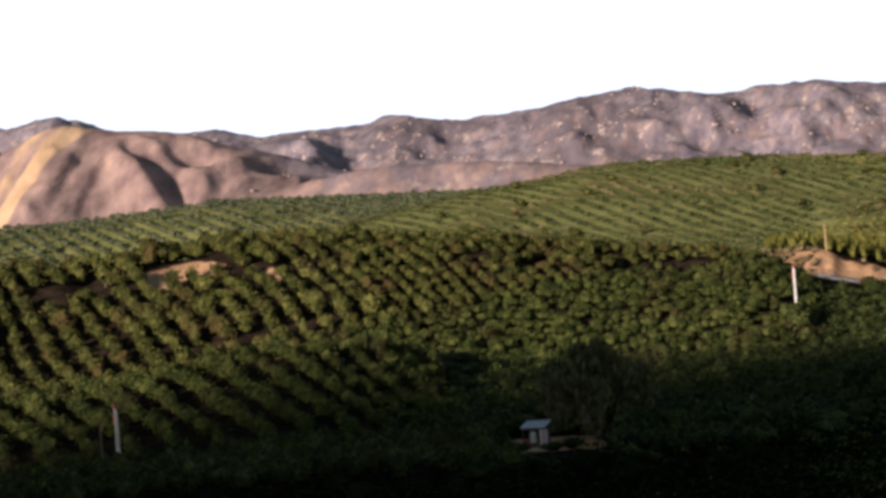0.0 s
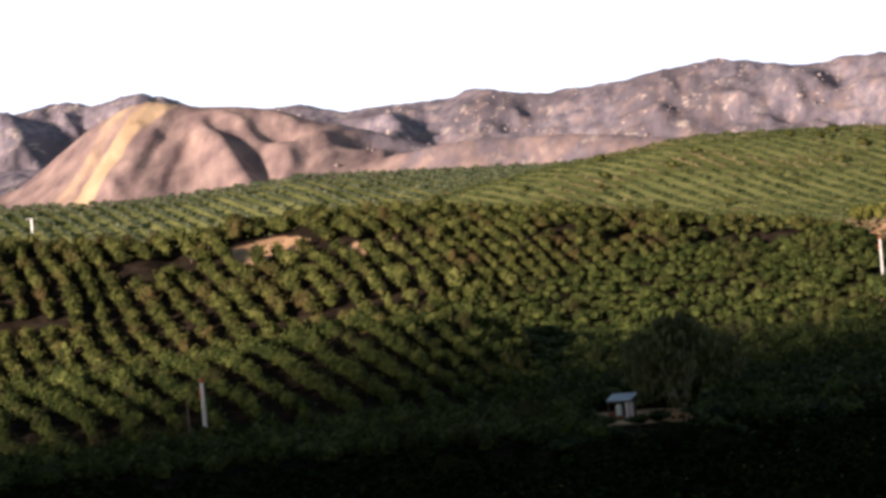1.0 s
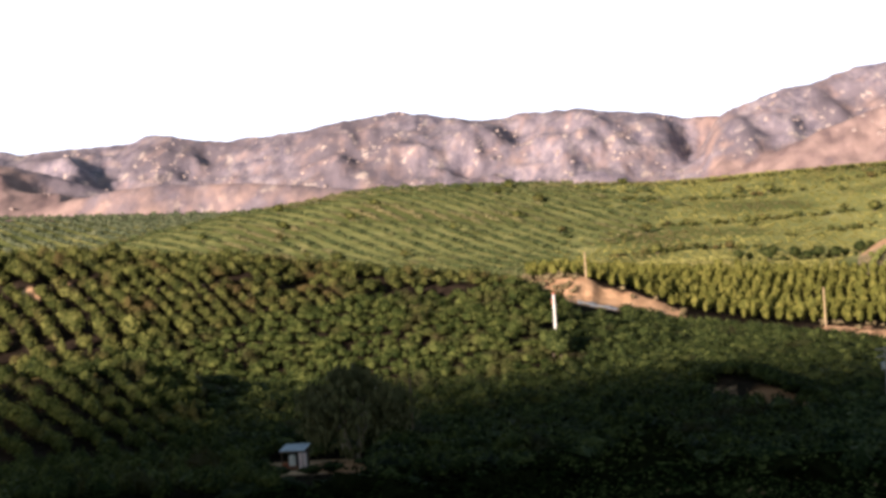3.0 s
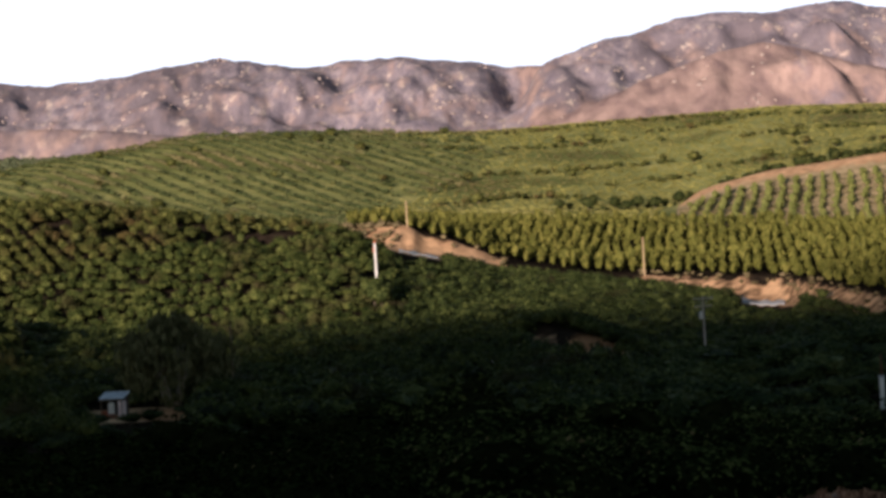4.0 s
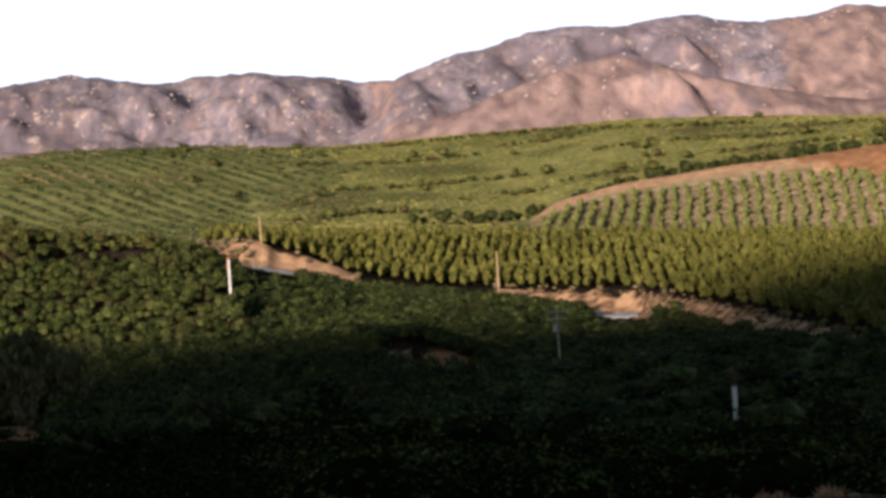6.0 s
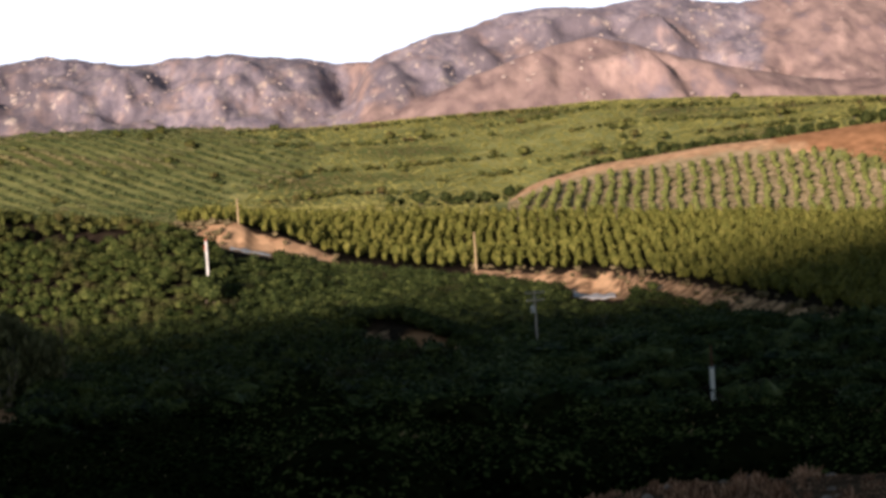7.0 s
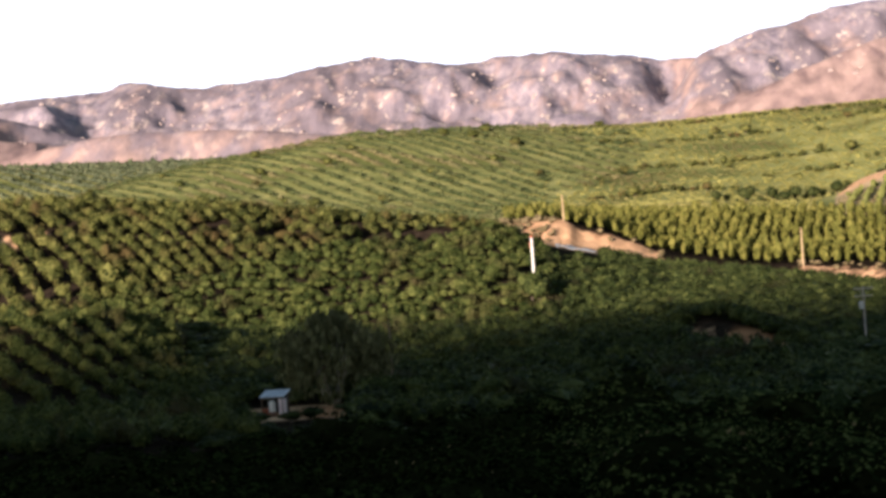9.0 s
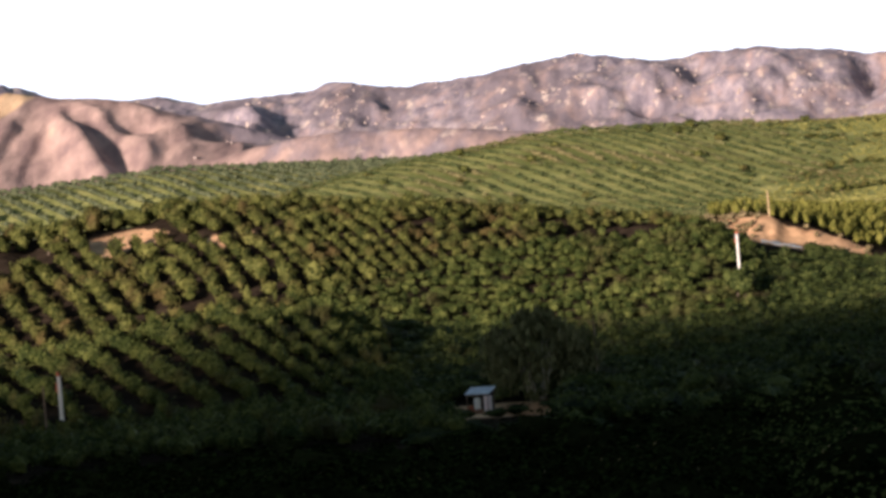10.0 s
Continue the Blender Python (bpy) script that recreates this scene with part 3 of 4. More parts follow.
    tagged(new("ground", me), "rolling valley floor, grove soil and dry brown mountains", "ground", kind="structure")


build_ground()

# ---- trees ----


def ball(sub):
    bm = bmesh.new()
    bmesh.ops.create_icosphere(bm, subdivisions=sub, radius=1.0)
    v = np.array([x.co[:] for x in bm.verts])
    f = np.array([[x.index for x in p.verts] for p in bm.faces])
    bm.free()
    return v, f


BALLS = {n: ball(n) for n in (1, 2)}


def crown_form(seed, leaves, leaf, core=1, lumps=9, deep=False):
    """A crown of radius about 1 standing on z = 0: rounded boughs, uneven and parted, in a coat of leaf sprays.
    The core's underside takes the shade-dark inner colour; in a deep crown the whole core does, where its leaves part."""
    rng = np.random.RandomState(seed)
    bumps = rng.normal(size=(lumps, 3))
    bumps[:, 2] = np.abs(bumps[:, 2]) * 0.8 - 0.1
    bumps /= np.linalg.norm(bumps, axis=1)[:, None]
    amp = rng.uniform(0.14, 0.46, lumps)

    def reach(d):
        g = 0.68 + (amp * np.exp(11 * (d @ bumps.T - 1))).sum(1)
        return g * np.where(d[:, 2] < -0.2, 0.85, 1)

    v, f = BALLS[core]
    cv = v * (reach(v) * 0.95)[:, None] * rng.uniform(0.94, 1.06, (len(v), 1))
    d = rng.normal(size=(leaves, 3))
    d[:, 2] = np.where(d[:, 2] < -0.3, -d[:, 2], d[:, 2])
    d /= np.linalg.norm(d, axis=1)[:, None]
    c = d * (reach(d) * rng.uniform(0.88, 1.14, leaves))[:, None]
    nrm = d + rng.normal(size=(leaves, 3)) * 0.34
    nrm /= np.linalg.norm(nrm, axis=1)[:, None]
    t = np.cross(nrm, rng.normal(size=(leaves, 3)))
    t /= np.linalg.norm(t, axis=1)[:, None]
    b = np.cross(nrm, t)
    s = (leaf * rng.uniform(0.6, 1.3, leaves))[:, None]
    quad = np.stack([c - t * s, c - b * s * 0.55, c + t * s + nrm * s * 0.25, c + b * s * 0.55], 1)
    lv = quad.reshape(-1, 3)
    k = np.arange(leaves)[:, None] * 4 + len(cv)
    lf = np.concatenate([k + [0, 1, 2], k + [0, 2, 3]])
    verts = np.concatenate([cv, lv])
    # downward core faces are painted dark, as shade under the crown
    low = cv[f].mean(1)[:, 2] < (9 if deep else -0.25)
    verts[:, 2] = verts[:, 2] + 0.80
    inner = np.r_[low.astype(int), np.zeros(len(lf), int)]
    return verts, np.concatenate([f, lf]), inner


def trunk_form(seed, height, radius, limbs=3, sides=6):
    """A tapered, slightly bent trunk that parts into limbs."""
    rng = np.random.RandomState(seed)
    verts, tris = [], []

    def tube(path, radii):
        base = len(verts)
        for p, rad in zip(path, radii):
            for k in range(sides):
                w = 2 * math.pi * k / sides
                verts.append((p[0] + rad * math.cos(w), p[1] + rad * math.sin(w), p[2]))
        for n in range(len(path) - 1):
            for k in range(sides):
                a, b = base + n * sides + k, base + n * sides + (k + 1) % sides
                tris.extend([(a, b, b + sides), (a, b + sides, a + sides)])

    fork = np.array([rng.uniform(-.1, .1), rng.uniform(-.1, .1), height * 0.5])
    tube([(0, 0, -0.3), (0.02, 0, height * 0.2), tuple(fork)], [radius * 1.5, radius, radius * 0.8])
    for n in range(limbs):
        w = 2 * math.pi * (n + rng.uniform(-.2, .2)) / limbs
        end = fork + [math.cos(w) * height * 0.35, math.sin(w) * height * 0.35, height * rng.uniform(0.4, 0.6)]
        mid = (fork + end) / 2 + [math.cos(w) * 0.1, math.sin(w) * 0.1, -0.05]
        tube([tuple(fork), tuple(mid), tuple(end)], [radius * 0.7, radius * 0.45, radius * 0.2])
    return np.array(verts), np.array(tris)


def plant(spots, forms, width, height, seed, swell=0.0):
    """One joined set of vertices and triangles: a crown of one of the forms at each spot, unevenly sized and turned."""
    rng = np.random.RandomState(seed)
    vs, fs, sl, at = [], [], [], 0
    kind = rng.randint(0, len(forms), len(spots))
    for k, (v, f, inner) in enumerate(forms):
        s = spots[kind == k]
        n = len(s)
        if not n:
            continue
        w = rng.uniform(0, 2 * np.pi, n)
        big = np.where(rng.rand(n) < 0.12, 1.3, 1.0)
        sx = width / 2 * rng.uniform(0.62, 1.32, n) * big
        sz = height / 1.75 * rng.uniform(0.68, 1.22, n) * big
        if swell:
            sz = sz * (1 + swell * np.clip(2.2 * value_noise(s[:, 0] / 12 + 40, s[:, 1] / 7 + 40, seed + 3), -1, 0.3))
        c, d = np.cos(w)[:, None], np.sin(w)[:, None]
        lop = rng.uniform(0.72, 1.3, (n, 1))
        x = (v[:, 0] * c * lop - v[:, 1] * d / lop) * sx[:, None] + s[:, 0:1]
        y = (v[:, 0] * d * lop + v[:, 1] * c / lop) * sx[:, None] + s[:, 1:2]
        z = v[:, 2] * sz[:, None] + s[:, 2:3]
        vs.append(np.stack([x, y, z], -1).reshape(-1, 3))
        fs.append((f[None] + (np.arange(n) * len(v))[:, None, None]).reshape(-1, 3) + at)
        sl.append(np.tile(inner, n))
        at += n * len(v)
    return np.concatenate(vs), np.concatenate(fs), np.concatenate(sl)


def rows_of(bearing, gap, pitch, keep, box, jitter, seed, lose=0.03, warp=0.0):
    """Spots along straight rows on a bearing, where keep(bearing, distance, x, y) holds; box bounds them."""
    rng = np.random.RandomState(seed)
    x0, x1, y0, y1 = box
    c, s = math.cos(radians(bearing)), math.sin(radians(bearing))
    reach = max(abs(v) for v in box) * 1.5
    u, v = np.meshgrid(np.arange(-reach, reach, gap), np.arange(0, reach, pitch), indexing="ij")
    v = v + (np.arange(u.shape[0])[:, None] % 2) * pitch * 0.5
    u = u + rng.uniform(-jitter, jitter, u.shape)
    v = v + rng.uniform(-jitter, jitter, u.shape)
    u = u + warp * value_noise(u / 31 + 50, v / 23 + 50, seed + 7)
    x, y = (u * c + v * s).ravel(), (-u * s + v * c).ravel()
    ok = (x > x0) & (x < x1) & (y > y0) & (y < y1) & (rng.rand(x.size) > lose)
    x, y = x[ok], y[ok]
    az, r = np.degrees(np.arctan2(x, y)), np.hypot(x, y)
    ok = keep(az, r, x, y)
    x, y = x[ok], y[ok]
    return np.stack([x, y, ground(x, y)], -1)


FORMS = [crown_form(k, 90, 0.17, core=1) for k in range(8)]
FORMS_MID = [crown_form(10 + k, 80, 0.18, core=1) for k in range(8)]
FORMS_FAR = [crown_form(20 + k, 20, 0.40) for k in range(4)]
FORMS_TINY = [crown_form(40 + k, 8, 0.45) for k in range(3)]


def grove(name, label, spots, forms, width, height, leaf, seed, swell=0.0):
    v, f, inner = plant(spots, forms, width, height, seed, swell)
    tagged(new(name, tri_mesh(name, v, f, [leaf, LEAF_INNER_SHADE], inner)), label, "grove", kind="stuff")


SIDE = (-250, 330, 0, 1900)
near_left = rows_of(-21, 5.6, 1.25, lambda a, r, x, y: (a > -17) & (a < 1.0 - (r - 300) / 90) & (r > 280) & (r < near_edge(a) + 9) & ~((np.abs(a + 7.42) < 0.45) & (r > 331) & (r < 342)), SIDE, 0.4, 1, lose=0.08, warp=1.0)
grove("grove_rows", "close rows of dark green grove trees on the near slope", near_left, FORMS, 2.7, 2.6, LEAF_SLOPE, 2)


def knoll_kept(a, r, x, y):
    """Planted ground of the knoll: between its foot and the banks, but for bare patches, and a terrace track and hollow
    whose dark bare soil stands in for shade.
    """
    el = height_angle(a, r)
    track = -2.30 + 0.16 * (a + 5.85)
    dark_gap = (a > -6.2) & (a < -2.6) & (el > track - 0.24) & (el < track - 0.04)
    # the hollow is left unplanted so dark soil reads as shadow
    hollow = -0.55 - 0.355 * (a - 2.93) + 0.10 * value_noise(a * 2.3 + 30, r * 0 + 30, 13)
    dark_gap = dark_gap | ((a > 0.3) & (a < 5.7) & (np.abs(el - hollow) < 0.032) & (value_noise(a * 3 + 60, r / 11, 14) > -0.45))
    return (a > -17) & (a < 7.8) & (r > 512) & (r < 616) & (r < field_foot_r(a) - np.where(a > 7.2, 42, 30)) & (bare_mask(a, r) < 0.4) & ~dark_gap


def knoll_foot(a, r, x, y):
    """The lower skirt of the knoll, planted along the contours."""
    return height_angle(a, r) < -1.75 + 0.16 * np.clip(a - 1.0, -4, 3) + 0.12 * value_noise(x / 8, y / 8, 21)


knoll = rows_of(-20, 5.3, 1.5, lambda a, r, x, y: knoll_kept(a, r, x, y) & (a < -2.2 + value_noise(x / 9, y / 9, 12)), SIDE, 0.5, 3, lose=0.10, warp=1.7)
grove("knoll_grove", "diagonal rows of sunlit grove trees covering a knoll", knoll, FORMS_MID, 3.1, 3.3, LEAF, 4)
knoll_close = rows_of(-21, 3.9, 1.35, lambda a, r, x, y: knoll_kept(a, r, x, y) & (a >= -2.2 + value_noise(x / 9, y / 9, 12)) & ~knoll_foot(a, r, x, y), SIDE, 0.5, 47, lose=0.10, warp=1.5)
grove("knoll_grove_close_rows", "closer rows of smaller sunlit trees on the knoll", knoll_close, FORMS_MID, 2.5, 2.6, LEAF, 48)
knoll_rows = rows_of(83, 3.7, 1.7, lambda a, r, x, y: knoll_kept(a, r, x, y) & (a >= -2.2 + value_noise(x / 9, y / 9, 12)) & knoll_foot(a, r, x, y), SIDE, 0.6, 49, lose=0.10, warp=1.8)
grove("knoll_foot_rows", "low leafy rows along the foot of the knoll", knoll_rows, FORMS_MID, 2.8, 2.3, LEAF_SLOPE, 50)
valley = rows_of(80, 3.6, 1.9, lambda a, r, x, y: (a > 1.03 - (r - 300) / 90) & (a < 13) & (r > np.where(a < 3.4, 345, 275)) & (r < 512) & (bare_mask(a, r) < 0.4), SIDE, 0.8, 5)
valley2 = rows_of(80, 3.6, 1.9, lambda a, r, x, y: (a > 7.7) & (a < 13) & (r >= 512) & ~((a < 9.0) & (r > 600)) & (r < field_foot_r(a) - 24), SIDE, 0.8, 6)
valley3 = rows_of(76, 4.0, 2.0, lambda a, r, x, y: (a >= 13) & (a < 25) & (r > 362) & ~((np.abs(a - 14.5) < 0.28) & (r < 405)) & (r < field_foot_r(a) - np.where(np.abs(a - 15.85) < 0.66, 66, np.where(a > 16.6, 20, 22))), SIDE, 0.7, 7)
bands = rows_of(80, 14.0, 1.4, lambda a, r, x, y: (a > 9.5) & (a < 25) & (r > np.where(a < 13, 238, 250)) & (r < np.where(a < 13, 275, 350)) & ~((np.abs(a - 18.22) < 0.3) & (r < 291) & (r > 258)), SIDE, 0.5, 45, warp=1.2)
grove("terrace_rows", "long rows of rounded pale-topped trees on shaded terraces", bands, [crown_form(140 + k, 150, 0.13, core=1) for k in range(5)], 4.4, 3.0, LEAF_BAND, 46)
grove("valley_grove", "dense grove trees on the shaded valley floor", valley, FORMS_MID, 3.4, 2.7, LEAF_VALLEY_SHADED, 8, swell=0.35)
grove("valley_grove_edge", "lower grove trees before the sandy banks", np.concatenate([valley2, valley3]), FORMS_MID, 3.2, 2.35, LEAF_VALLEY_SHADED, 53)
field = rows_of(15, 3.0, 3.0, lambda a, r, x, y: (a > 7.0) & (a < 25) & (r > field_foot_r(a) + 2.5) & (r < 842), (0, 400, 300, 900), 0.55, 9, lose=0.08, warp=0.8)
grove("column_field", "upright green trees in straight columns on the far field", field, FORMS_FAR, 2.0, 3.9, LEAF_COLUMN, 10)
young = rows_of(18, 4.9, 2.6, lambda a, r, x, y: (a > 14.3) & (a < 25) & (r > 872) & (r < 971) & ~((a > 19.2) & (r > 996 - 18 * (a - 19.3))), (100, 500, 600, 1100), 0.6, 11, lose=0.10, warp=1.0)
grove("young_field", "widely spaced young trees on bare pale soil", young, FORMS_FAR, 2.1, 2.5, LEAF_YOUNG, 12)
weeds = rows_of(40, 3.1, 2.4, lambda a, r, x, y: (a > 14.1) & (a < 25) & (r > 870) & (r < 966), (100, 500, 600, 1100), 1.3, 51, lose=0.25)
grove("field_weeds", "low weeds on the bare soil of the young field", weeds, FORMS_TINY, 1.5, 0.5, LEAF_WEED, 52)
hill = rows_of(-14, 8.8, 2.3, lambda a, r, x, y: (a > -5) & (a < 8.6 + 1.2 * np.sin(r / 60) + 1.6 * value_noise(x * 0.21, y * 0.21, 5)) & (r > 880) & (r < 1362), (-200, 620, 600, 1400), 0.5, 13, lose=0.10, warp=1.0)
grove("hillside_grove", "diagonal rows of green trees over the broad hillside", hill, FORMS_TINY, 3.9, 1.6, LEAF_FAR, 14)
hill2 = rows_of(70, 3.8, 3.5, lambda a, r, x, y: (a > 8.6 + 1.2 * np.sin(r / 60) + 1.6 * value_noise(x * 0.21, y * 0.21, 5)) & (a < 25) & (r > 880) & (r < 1362) & ~((a > 13.7) & (r < 1030)), (-200, 620, 600, 1400), 0.9, 43, lose=0.2)
grove("hillside_scrub", "low pale green plants over the smooth hillside", hill2, FORMS_TINY, 3.0, 0.55, LEAF_PALE, 44)
back_hill = rows_of(-28, 11.0, 3.4, lambda a, r, x, y: (a > -16) & (a < 2) & (r > 1480) & (r < 1712), (-600, 100, 1300, 1800), 0.5, 15)
grove("back_hill_grove", "rows of trees on the low hill before the mountains", back_hill, FORMS_TINY, 5.0, 3.4, LEAF_BACK, 16)

# ---- single trees ----


def part(name, mesh, parent, label=""):
    ob = new(name, mesh)
    ob.parent = parent
    return tagged(ob, label)


def grove_tree(name, label, category, seed, width, height, leaves, leaf, material, core=2, withered=0, deep=False):
    """A tree on the origin: trunk with limbs, and a leafy crown."""
    base = new(name)
    tv, tf = trunk_form(seed, height * 0.75, 0.045 * height)
    part("trunk", tri_mesh("trunk", tv, tf, [BARK], smooth=True), base)
    v, f, inner = crown_form(seed, leaves, leaf, core=core, deep=deep)
    v = v * [width / 2, width / 2, height / 1.75 * 0.92]
    v[:, 2] += height * 0.08
    part("crown", tri_mesh("crown", v, f, [material, LEAF_INNER_SHADE], inner), base)
    if withered:
        rng = np.random.RandomState(seed + 500)
        d = rng.normal(size=(withered, 3))
        d[:, 2] = np.abs(d[:, 2])
        d /= np.linalg.norm(d, axis=1)[:, None]
        c = d * [width / 2 * 1.03, width / 2 * 1.03, height / 1.75 * 0.95] + [0, 0, height * 0.5]
        t = rng.normal(size=(withered, 3)) * 0.045
        b = rng.normal(size=(withered, 3)) * 0.035
        wv = np.stack([c - t, c - b, c + t, c + b], 1).reshape(-1, 3)
        k = np.arange(withered)[:, None] * 4
        part("withered_sprays", tri_mesh("withered_sprays", wv, np.concatenate([k + [0, 1, 2], k + [0, 2, 3]]), [LEAF_WITHERED]), base, "yellowed leaf sprays")
    return tagged(base, label, category)


def set_out(kinds, spots, group, seed, low=0.85, high=1.15):
    """Copies of the given trees on the spots; the first of each kind is moved, not copied."""
    rng = np.random.RandomState(seed)
    used = set()
    for x, y, z in spots:
        n = rng.randint(len(kinds))
        s = rng.uniform(low, high)
        m = pose(x, y, z - 0.1, 0, 0, rng.uniform(0, 360))
        k = kinds[n]
        ob = copy_thing(k, m) if n in used else k
        if n not in used:
            used.add(n)
            ob.matrix_basis = m
        ob.scale = (s * rng.uniform(0.92, 1.08), s * rng.uniform(0.92, 1.08), s * rng.uniform(0.85, 1.1))
        tagged(ob, group=group)


near_spots = rows_of(10, 6.0, 5.4, lambda a, r, x, y: (a > -13) & (a < 24) & (r > 84) & (r < np.where(a < 4.6, 238, np.where(a < 9.5, 258, np.where(a < 13, 232, 210)))) & ~((a > 13) & (r < 92)), SIDE, 1.4, 17, lose=0.06)
near_spots = near_spots[np.argsort(np.hypot(near_spots[:, 0], near_spots[:, 1]))]
# past this bearing trees take the lighter leaf, painted as thinner shade
near_lighter = np.degrees(np.arctan2(near_spots[:, 0], near_spots[:, 1])) > 7.5
near_first = np.arange(len(near_spots)) < 300
near_kinds = [grove_tree("grove_tree", "dark leafy grove tree in deep hillside shade", "tree", 60 + k, 6.6, 4.3, 1000, 0.050, LEAF_SHADED, withered=2, deep=True) for k in range(4)]
set_out(near_kinds, near_spots[near_first & ~near_lighter], "trees of the near grove", 18)
lighter_kinds = [grove_tree("grove_tree", "green leafy grove tree with yellowed sprays below the brow", "tree", 65 + k, 6.6, 4.3, 1000, 0.050, LEAF_NEAR, withered=5, deep=True) for k in range(4)]
set_out(lighter_kinds, near_spots[near_first & near_lighter], "trees of the near grove", 20)
FORMS_NEAR = [crown_form(80 + k, 480, 0.085, core=2, deep=True) for k in range(4)]
grove("near_grove", "dark leafy trees in deep shade below the hilltop", near_spots[~near_first & ~near_lighter], FORMS_NEAR, 6.6, 3.5, LEAF_SHADED, 19)
grove("near_grove_lighter_side", "green leafy trees in shade below the dry brow", near_spots[~near_first & near_lighter], FORMS_NEAR, 6.6, 4.4, LEAF_NEAR, 21)


def at(az, r):
    """The ground at a bearing and a distance, as x, y, z."""
    x, y = r * math.sin(radians(az)), r * math.cos(radians(az))
    return x, y, float(ground(np.array([x]), np.array([y]))[0])


# a dark hedge along the brow of the young field, and a thicket at its lower end
hedge_spots = []
rng = np.random.RandomState(31)
for a in np.arange(14.9, 24, 0.115):
    hedge_spots.append(at(a + rng.uniform(-0.16, 0.16), 1007 + rng.uniform(-5, 5)))
for a in np.arange(11.6, 14.7, 0.16):
    hedge_spots.append(at(a + rng.uniform(-0.08, 0.08), 960 + 22 * (a - 11.6) + rng.uniform(-14, 14)))
hedge_kinds = [grove_tree("hedge_tree", "dark round tree in the hedge above the fields", "tree", 90 + k, 4.4, 4.6, 260, 0.17, LEAF_HEDGE) for k in range(4)]
set_out(hedge_kinds, hedge_spots, "hedge trees above the fields", 32, 0.35, 1.3)

# lone darker trees on the broad hillside
lone_spots = []
for n in range(60):
    a, r = rng.uniform(-1, 23), rng.uniform(1040, 1340)
    lone_spots.append(at(a, r))
lone_spots += [at(7.84, 1215), at(7.3, 1250), at(5.4, 1180)]
lone_kinds = [grove_tree("hillside_tree", "dark single tree among the pale hillside rows", "tree", 100 + k, 4.6, 4.0, 90, 0.28, LEAF) for k in range(3)]
set_out(lone_kinds, lone_spots, "single trees on the hillside", 33, 0.6, 1.3)

# trees round the open ground of the knoll
edge_spots = [at(a, r) for a, r in ((-6.9, 590), (-6.55, 596), (-6.3, 600), (-5.9, 604), (-5.5, 605), (-5.1, 603), (-7.3, 582), (-7.75, 570), (-8.9, 590), (-4.7, 598), (-4.4, 590), )]
edge_kinds = [grove_tree("bushy_tree", "sunlit bushy tree beside bare sandy ground", "tree", 110 + k, 4.6, 5.0, 240, 0.22, LEAF) for k in range(3)]
set_out(edge_kinds, edge_spots, "trees round the bare ground", 34, 0.8, 1.1)
mast_kinds = [grove_tree("bushy_tree", "tall bushy grove tree before the white mast", "tree", 116 + k, 4.4, 5.3, 240, 0.2, LEAF_VALLEY_SHADED) for k in range(2)]
set_out(mast_kinds, [at(a, r) for a, r in ((7.33, 549.5), (7.50, 548.5), (7.66, 549.5), (7.42, 546), (7.58, 546))], "trees before the mast", 36, 0.96, 1.06)

low_kinds = [grove_tree("bushy_tree", "round grove tree at the foot of a mast", "tree", 118 + k, 3.0, 3.3, 90, 0.22, LEAF) for k in range(2)]
set_out(low_kinds, [at(a, r) for a, r in ((-7.30, 335), (-7.62, 336), (-6.98, 335.5), (-7.2, 331))], "trees at the foot of the mast", 37, 0.95, 1.05)

# ---- the large weeping tree by the shelter ----


def weeping_tree():
    base = new("weeping_tree")
    rng = np.random.RandomState(7)
    stems, crown_v, crown_f, at_v = [], [], [], 0
    bm = bmesh.new()

    def limb(p, q, r0, r1, sides=7):
        p, q = Vector(p), Vector(q)
        mid = (p + q) / 2 + Vector((rng.uniform(-.3, .3), rng.uniform(-.3, .3), 0.2))
        last = None
        way = (q - p).normalized()
        u = way.orthogonal().normalized()
        v = way.cross(u)
        for c, rad in ((p, r0), (mid, (r0 + r1) / 2), (q, r1)):
            ring = [bm.verts.new(c + (u * math.cos(k * 2 * math.pi / sides) + v * math.sin(k * 2 * math.pi / sides)) * rad) for k in range(sides)]
            if last:
                for k in range(sides):
                    bm.faces.new((last[k], last[(k + 1) % sides], ring[(k + 1) % sides], ring[k]))
            last = ring

    tips = []
    for n in range(6):
        w = n * 1.05 + rng.uniform(-.2, .2)
        foot = (0.5 * math.cos(w), 0.5 * math.sin(w), -0.3)
        knee = (1.9 * math.cos(w), 1.3 * math.sin(w), rng.uniform(3.2, 4.4))
        limb(foot, knee, 0.27, 0.20)
        for m in range(3):
            w2 = w + rng.uniform(-.7, .7)
            far = rng.uniform(3.0, 5.4)
            tip = (far * math.cos(w2), 0.75 * far * math.sin(w2), 8.3 - 0.095 * far ** 2 + rng.uniform(-0.6, 0.3))
            limb(knee, tip, 0.21, 0.08, 5)
            tips.append(tip)
    tips += [(0, 0, 8.3), (1.3, 0.5, 8.0), (-1.4, -0.3, 7.9), (0.4, -1.2, 7.8)]
    me = bpy.data.meshes.new("trunk")
    bm.to_mesh(me)
    bm.free()
    me.materials.append(PALE_BARK)
    part("trunk", me, base, "several pale grey leaning stems")
    vs, fs = [], []
    for t in tips:
        n = 165
        d = rng.normal(size=(n, 3))
        d /= np.linalg.norm(d, axis=1)[:, None]
        c = np.array(t) + d * [2.0, 1.8, 0.9] * rng.uniform(0.2, 1.05, (n, 1))
        drop = rng.uniform(0.0, 1.0, n) ** 1.6 * 4.6
        c[:, 2] -= drop * (np.hypot(c[:, 0], c[:, 1]) > 2.2)
